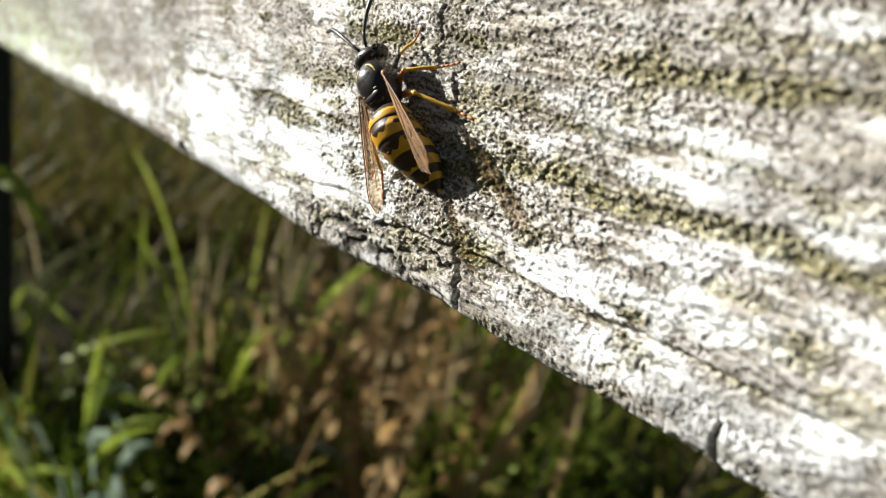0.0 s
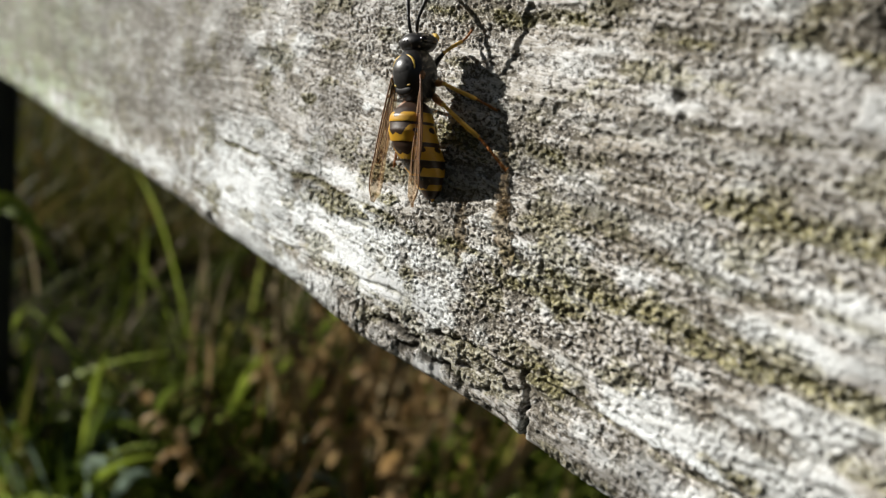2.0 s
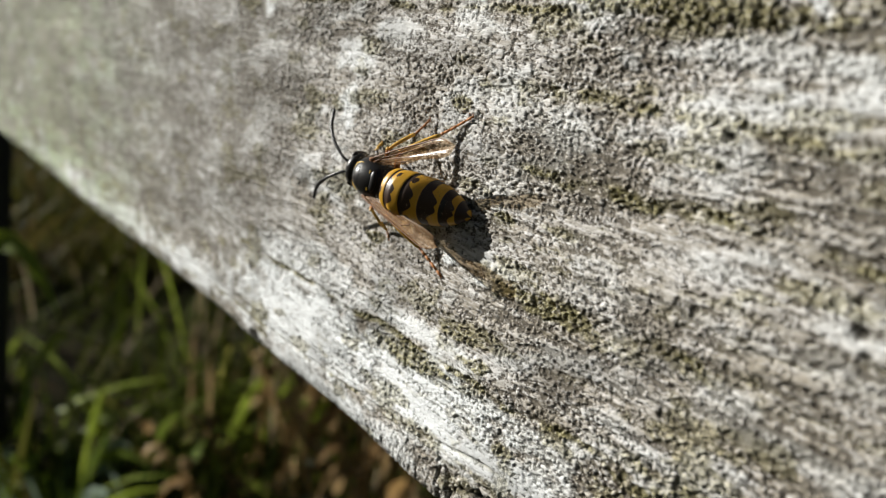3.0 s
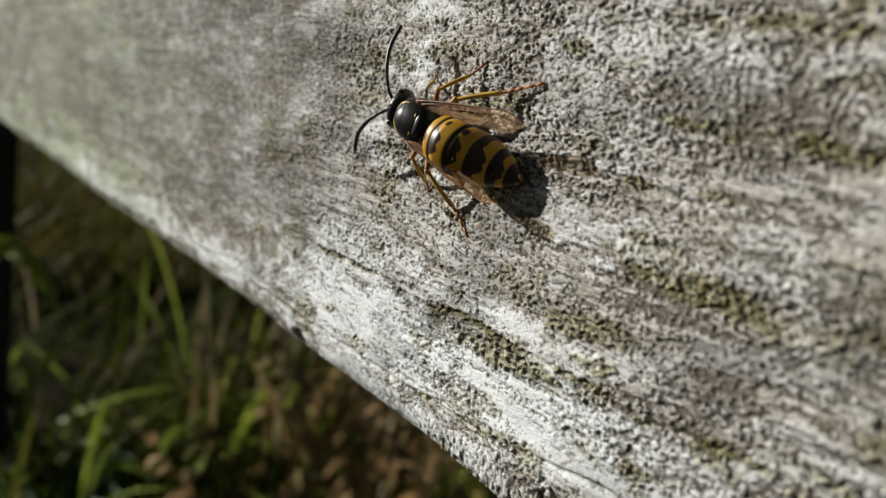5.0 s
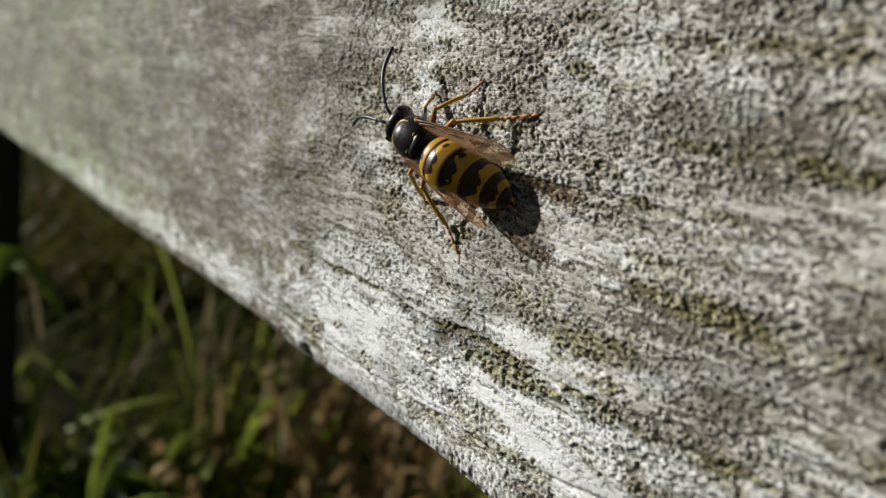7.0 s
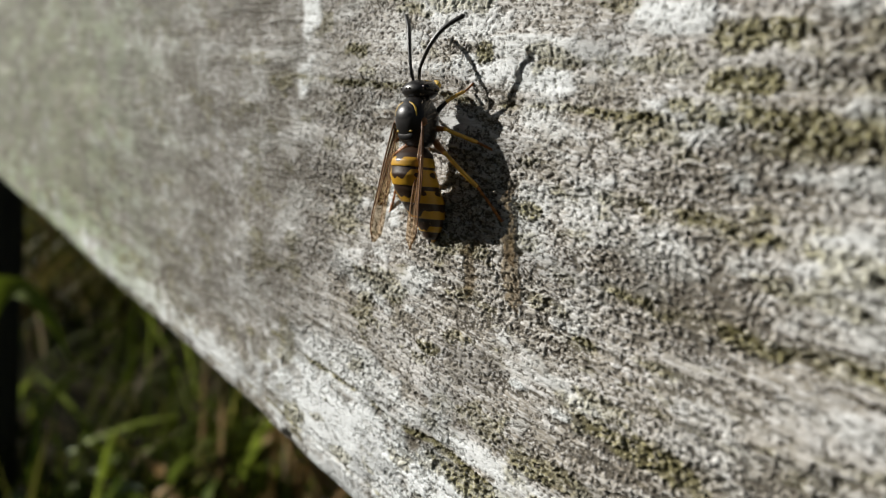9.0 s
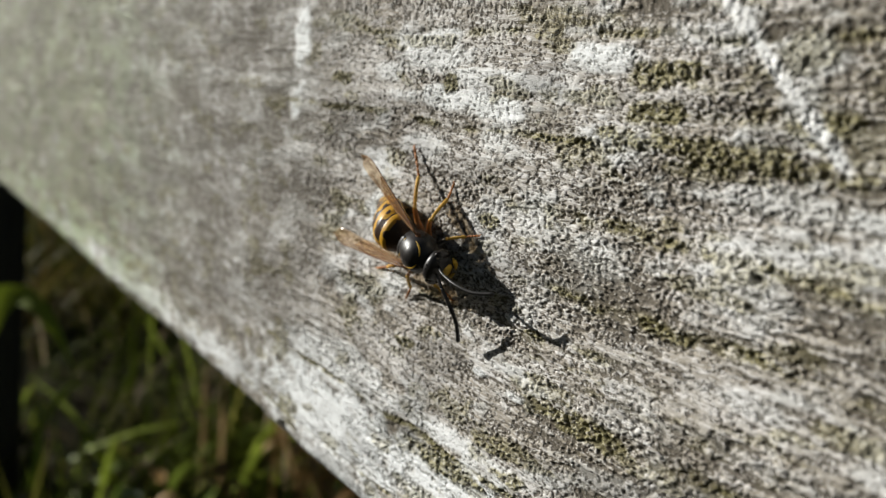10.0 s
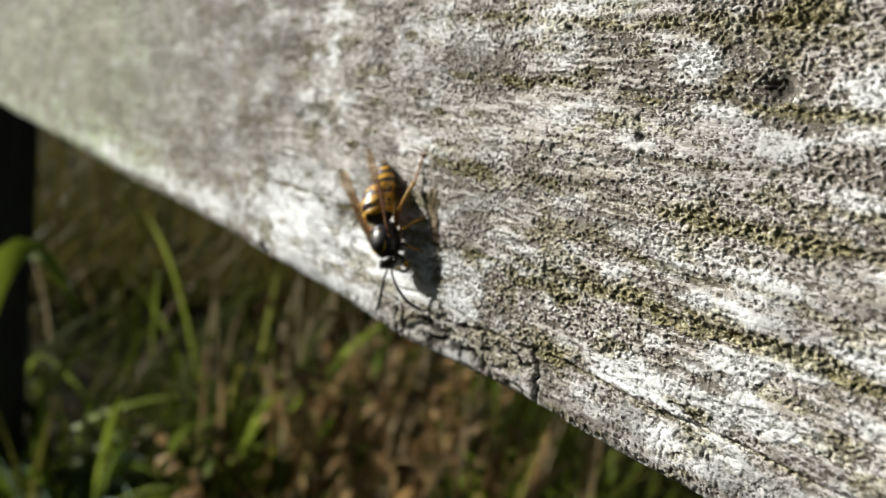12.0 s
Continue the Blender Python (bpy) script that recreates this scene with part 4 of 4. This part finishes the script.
def motions():
    walk(WASP, [
        (0.0, perch(-7.03, -12.62, 131.8, -0.2)),
        (0.2, perch(-9.72, -12.39, 148.5, -0.7)),
        (0.4, perch(-12.18, -12.87, 163.1, -1.2)),
        (0.5, perch(-12.98, -13.28, 173.2, -1.4)),
        (0.6, perch(-13.53, -13.79, 180.3, -1.7)),
        (0.8, perch(-13.05, -13.56, 182.9, -2.3)),
        (1.0, perch(-12.47, -13.40, 181.6, -2.9)),
        (1.2, perch(-12.50, -13.93, 178.2, -2.4)),
        (1.4, perch(-12.09, -13.53, 168.5, -1.9)),
        (1.5, perch(-12.14, -13.00, 157.3, -1.7)),
        (1.6, perch(-12.12, -12.12, 145.4, -1.3)),
        (1.8, perch(-12.41, -9.43, 114.6, -0.7)),
        (2.0, perch(-13.56, -5.65, 101.4, -0.0)),
        (2.2, perch(-14.41, -2.71, 116.1, 0.1)),
        (2.4, perch(-17.81, -0.02, 128.2, 0.3)),
        (2.5, perch(-19.82, 0.23, 139.2, 0.3)),
        (2.6, perch(-21.87, 0.14, 150.8, 0.3)),
        (2.8, perch(-25.21, -1.21, 168.9, 0.1)),
        (3.0, perch(-27.69, -1.82, 174.7, -0.0)),
        (3.2, perch(-29.97, -1.96, 176.3, -0.1)),
        (3.4, perch(-31.27, -1.67, 168.9, -0.2)),
        (3.5, perch(-32.02, -1.75, 166.8, -0.2)),
        (3.6, perch(-32.67, -1.84, 164.7, -0.3)),
        (3.7, perch(-32.79, -1.76, 164.2, -0.3)),
        (5.3, perch(-32.71, -1.67, 164.4, -1.3)),
        (5.5, perch(-32.71, -1.65, 164.2, -1.4)),
        (5.8, perch(-33.10, -1.62, 164.7, -0.8)),
        (6.0, perch(-32.67, -1.74, 164.9, -0.3)),
        (6.2, perch(-32.45, -1.77, 166.7, -0.6)),
        (6.4, perch(-32.25, -1.89, 163.4, -0.8)),
        (6.5, perch(-32.16, -1.87, 163.4, -0.9)),
        (6.7, perch(-32.70, -1.84, 162.4, -0.7)),
        (8.3, perch(-34.71, 1.68, 124.8, 0.2)),
        (8.4, perch(-34.47, 2.53, 115.1, 0.3)),
        (8.5, perch(-34.71, 4.14, 105.8, 0.4)),
        (8.6, perch(-34.34, 5.71, 99.3, 0.2)),
        (8.8, perch(-34.27, 7.03, 93.7, -0.2)),
        (9.0, perch(-34.13, 7.84, 97.7, -0.5)),
        (9.2, perch(-34.29, 7.82, 98.7, -0.9)),
        (9.3, perch(-34.41, 7.35, 82.6, -1.2)),
        (9.4, perch(-34.51, 6.70, 66.8, -1.4)),
        (9.5, perch(-33.86, 5.84, 55.5, -1.6)),
        (9.6, perch(-33.00, 4.86, 41.5, -1.4)),
        (9.7, perch(-33.17, 4.46, 17.8, -1.3)),
        (9.8, perch(-32.80, 4.19, 2.2, -1.1)),
        (9.9, perch(-32.60, 3.31, -6.1, -1.0)),
        (10.0, perch(-31.68, 2.87, -16.6, -0.8)),
        (10.1, perch(-30.72, 2.53, -21.0, -0.8)),
        (10.2, perch(-29.94, 1.51, -23.0, -0.8)),
        (10.3, perch(-28.75, 0.99, -21.6, -0.8)),
        (10.4, perch(-27.32, 0.65, -19.7, -0.8)),
        (10.5, perch(-25.39, -0.46, -21.4, -0.8)),
        (10.6, perch(-23.67, -1.67, -24.8, -0.3)),
        (10.7, perch(-23.65, -3.14, -33.0, 0.2)),
        (10.8, perch(-23.66, -4.93, -50.1, 0.7)),
        (10.9, perch(-23.43, -6.50, -66.8, 1.1)),
        (11.0, perch(-23.83, -8.39, -71.6, 1.6)),
        (11.1, perch(-23.81, -9.68, -74.1, 1.0)),
        (11.2, perch(-23.99, -11.15, -66.3, 0.4)),
        (11.3, perch(-23.66, -12.27, -58.7, -0.2)),
        (11.4, perch(-23.17, -12.80, -57.6, -0.8)),
        (11.5, perch(-22.46, -13.17, -55.5, -1.5)),
        (11.6, perch(-21.85, -13.35, -47.8, -1.7)),
        (11.7, perch(-21.62, -13.71, -47.5, -2.0)),
        (11.8, perch(-21.36, -14.05, -47.0, -2.2)),
        (11.9, perch(-20.67, -14.12, -48.5, -2.5)),
        (12.0, perch(-21.47, -13.76, -56.3, -2.7)),
    ])
    # wings: time, spread of the left and of the right one
    spread = [(0.0, 9, 12, 3, 0), (0.4, 8, 14, 2, 0), (0.8, 5, 18, 0, 0), (1.2, 5, 18, -2, -8), (1.6, 8, 10, 2, 0), (2.0, 6, 4, 3, 0), (2.4, 8, 24, 2, 0), (2.8, 6, 26, 0, 0), (3.2, 5, 20, -3, -10),
              (3.7, 5, 16, -6, -25), (5.3, 1, 14, -8, -42), (6.0, 1, 12, -8, -42), (6.7, 1, 12, -8, -42), (8.3, 8, 8, 0, 0), (8.8, 6, 2, 2, 0), (9.4, 14, 4, 4, 0), (9.7, 22, 14, 4, 0), (10.2, 16, 10, 3, 0), (11.0, 8, 8, 2, 0), (12.0, 6, 8, 2, 0)]
    for tag, side, col in (("l", 1, 1), ("r", -1, 2)):
        for name, base, more in (("wing_", (2.55, 1.52, 4.02), 0), ("hindwing_", (2.15, 1.46, 3.85), 4)):
            walk(JOINTED[name + tag], [(row[0], pose(base[0] * MM, base[1] * side * MM, base[2] * MM, row[4] if side > 0 else 0, row[3], -side * (row[col] + more))) for row in spread])
    # feelers: swing about their roots
    for tag, side, phase in (("l", 1, 0.0), ("r", -1, 1.7)):
        rows = []
        for k in range(41):
            t = k * 0.3
            calm = 0.25 if 3.8 < t < 6.8 else 1.0
            swing = calm * (9 * math.sin(2.6 * t + phase) + 6 * math.sin(6.1 * t + 2 * phase))
            nod = calm * 8 * math.sin(3.7 * t + phase)
            if side > 0:
                swing += float(np.interp(t, [0.9, 1.3, 1.7, 2.0, 9.6, 10.1, 10.9, 11.3], [0, -26, -26, 0, 0, -34, -34, -10]))
                nod += float(np.interp(t, [0.9, 1.3, 1.7, 2.0], [0, 20, 20, 0]))
            else:
                nod += float(np.interp(t, [9.1, 9.4, 9.8, 10.1], [0, 42, 42, 0]))
            rows.append((t, pose(5.85 * MM, 0.34 * side * MM, 3.45 * MM, 0, 4 + nod, side * (swing - 22 * min(calm * 1.3 - 0.3, 1.0)))))
        walk(JOINTED["antenna_" + tag], rows)
    # legs: alternate threes swing while it walks
    busy = [(0.0, 0.7), (0.6, 1.0), (1.2, 0.3), (1.6, 1.0), (3.2, 1.0), (3.6, 0.1), (6.7, 0.1), (8.2, 0.8), (9.0, 0.3), (9.4, 0.9), (11.3, 0.9), (11.6, 0.3), (12.0, 0.3)]
    hips = {"fore_": (3.2, 0.7, 1.9), "mid_": (2.3, 0.9, 1.8), "hind_": (1.4, 0.9, 1.8)}
    for name, hip in hips.items():
        for tag, side in (("l", 1), ("r", -1)):
            phase = 0.0 if (name == "mid_") == (tag == "r") else math.pi
            rows = []
            for k in range(121):
                t = k * 0.1
                amount = float(np.interp(t, [b[0] for b in busy], [b[1] for b in busy]))
                a = amount * 13 * math.sin(2 * math.pi * 2.7 * t + phase)
                up = amount * 5 * max(0.0, math.cos(2 * math.pi * 2.7 * t + phase))
                rows.append((t, pose(hip[0] * MM, hip[1] * side * MM, hip[2] * MM, side * up, 0, side * a)))
            walk(JOINTED[name + tag], rows)


motions()
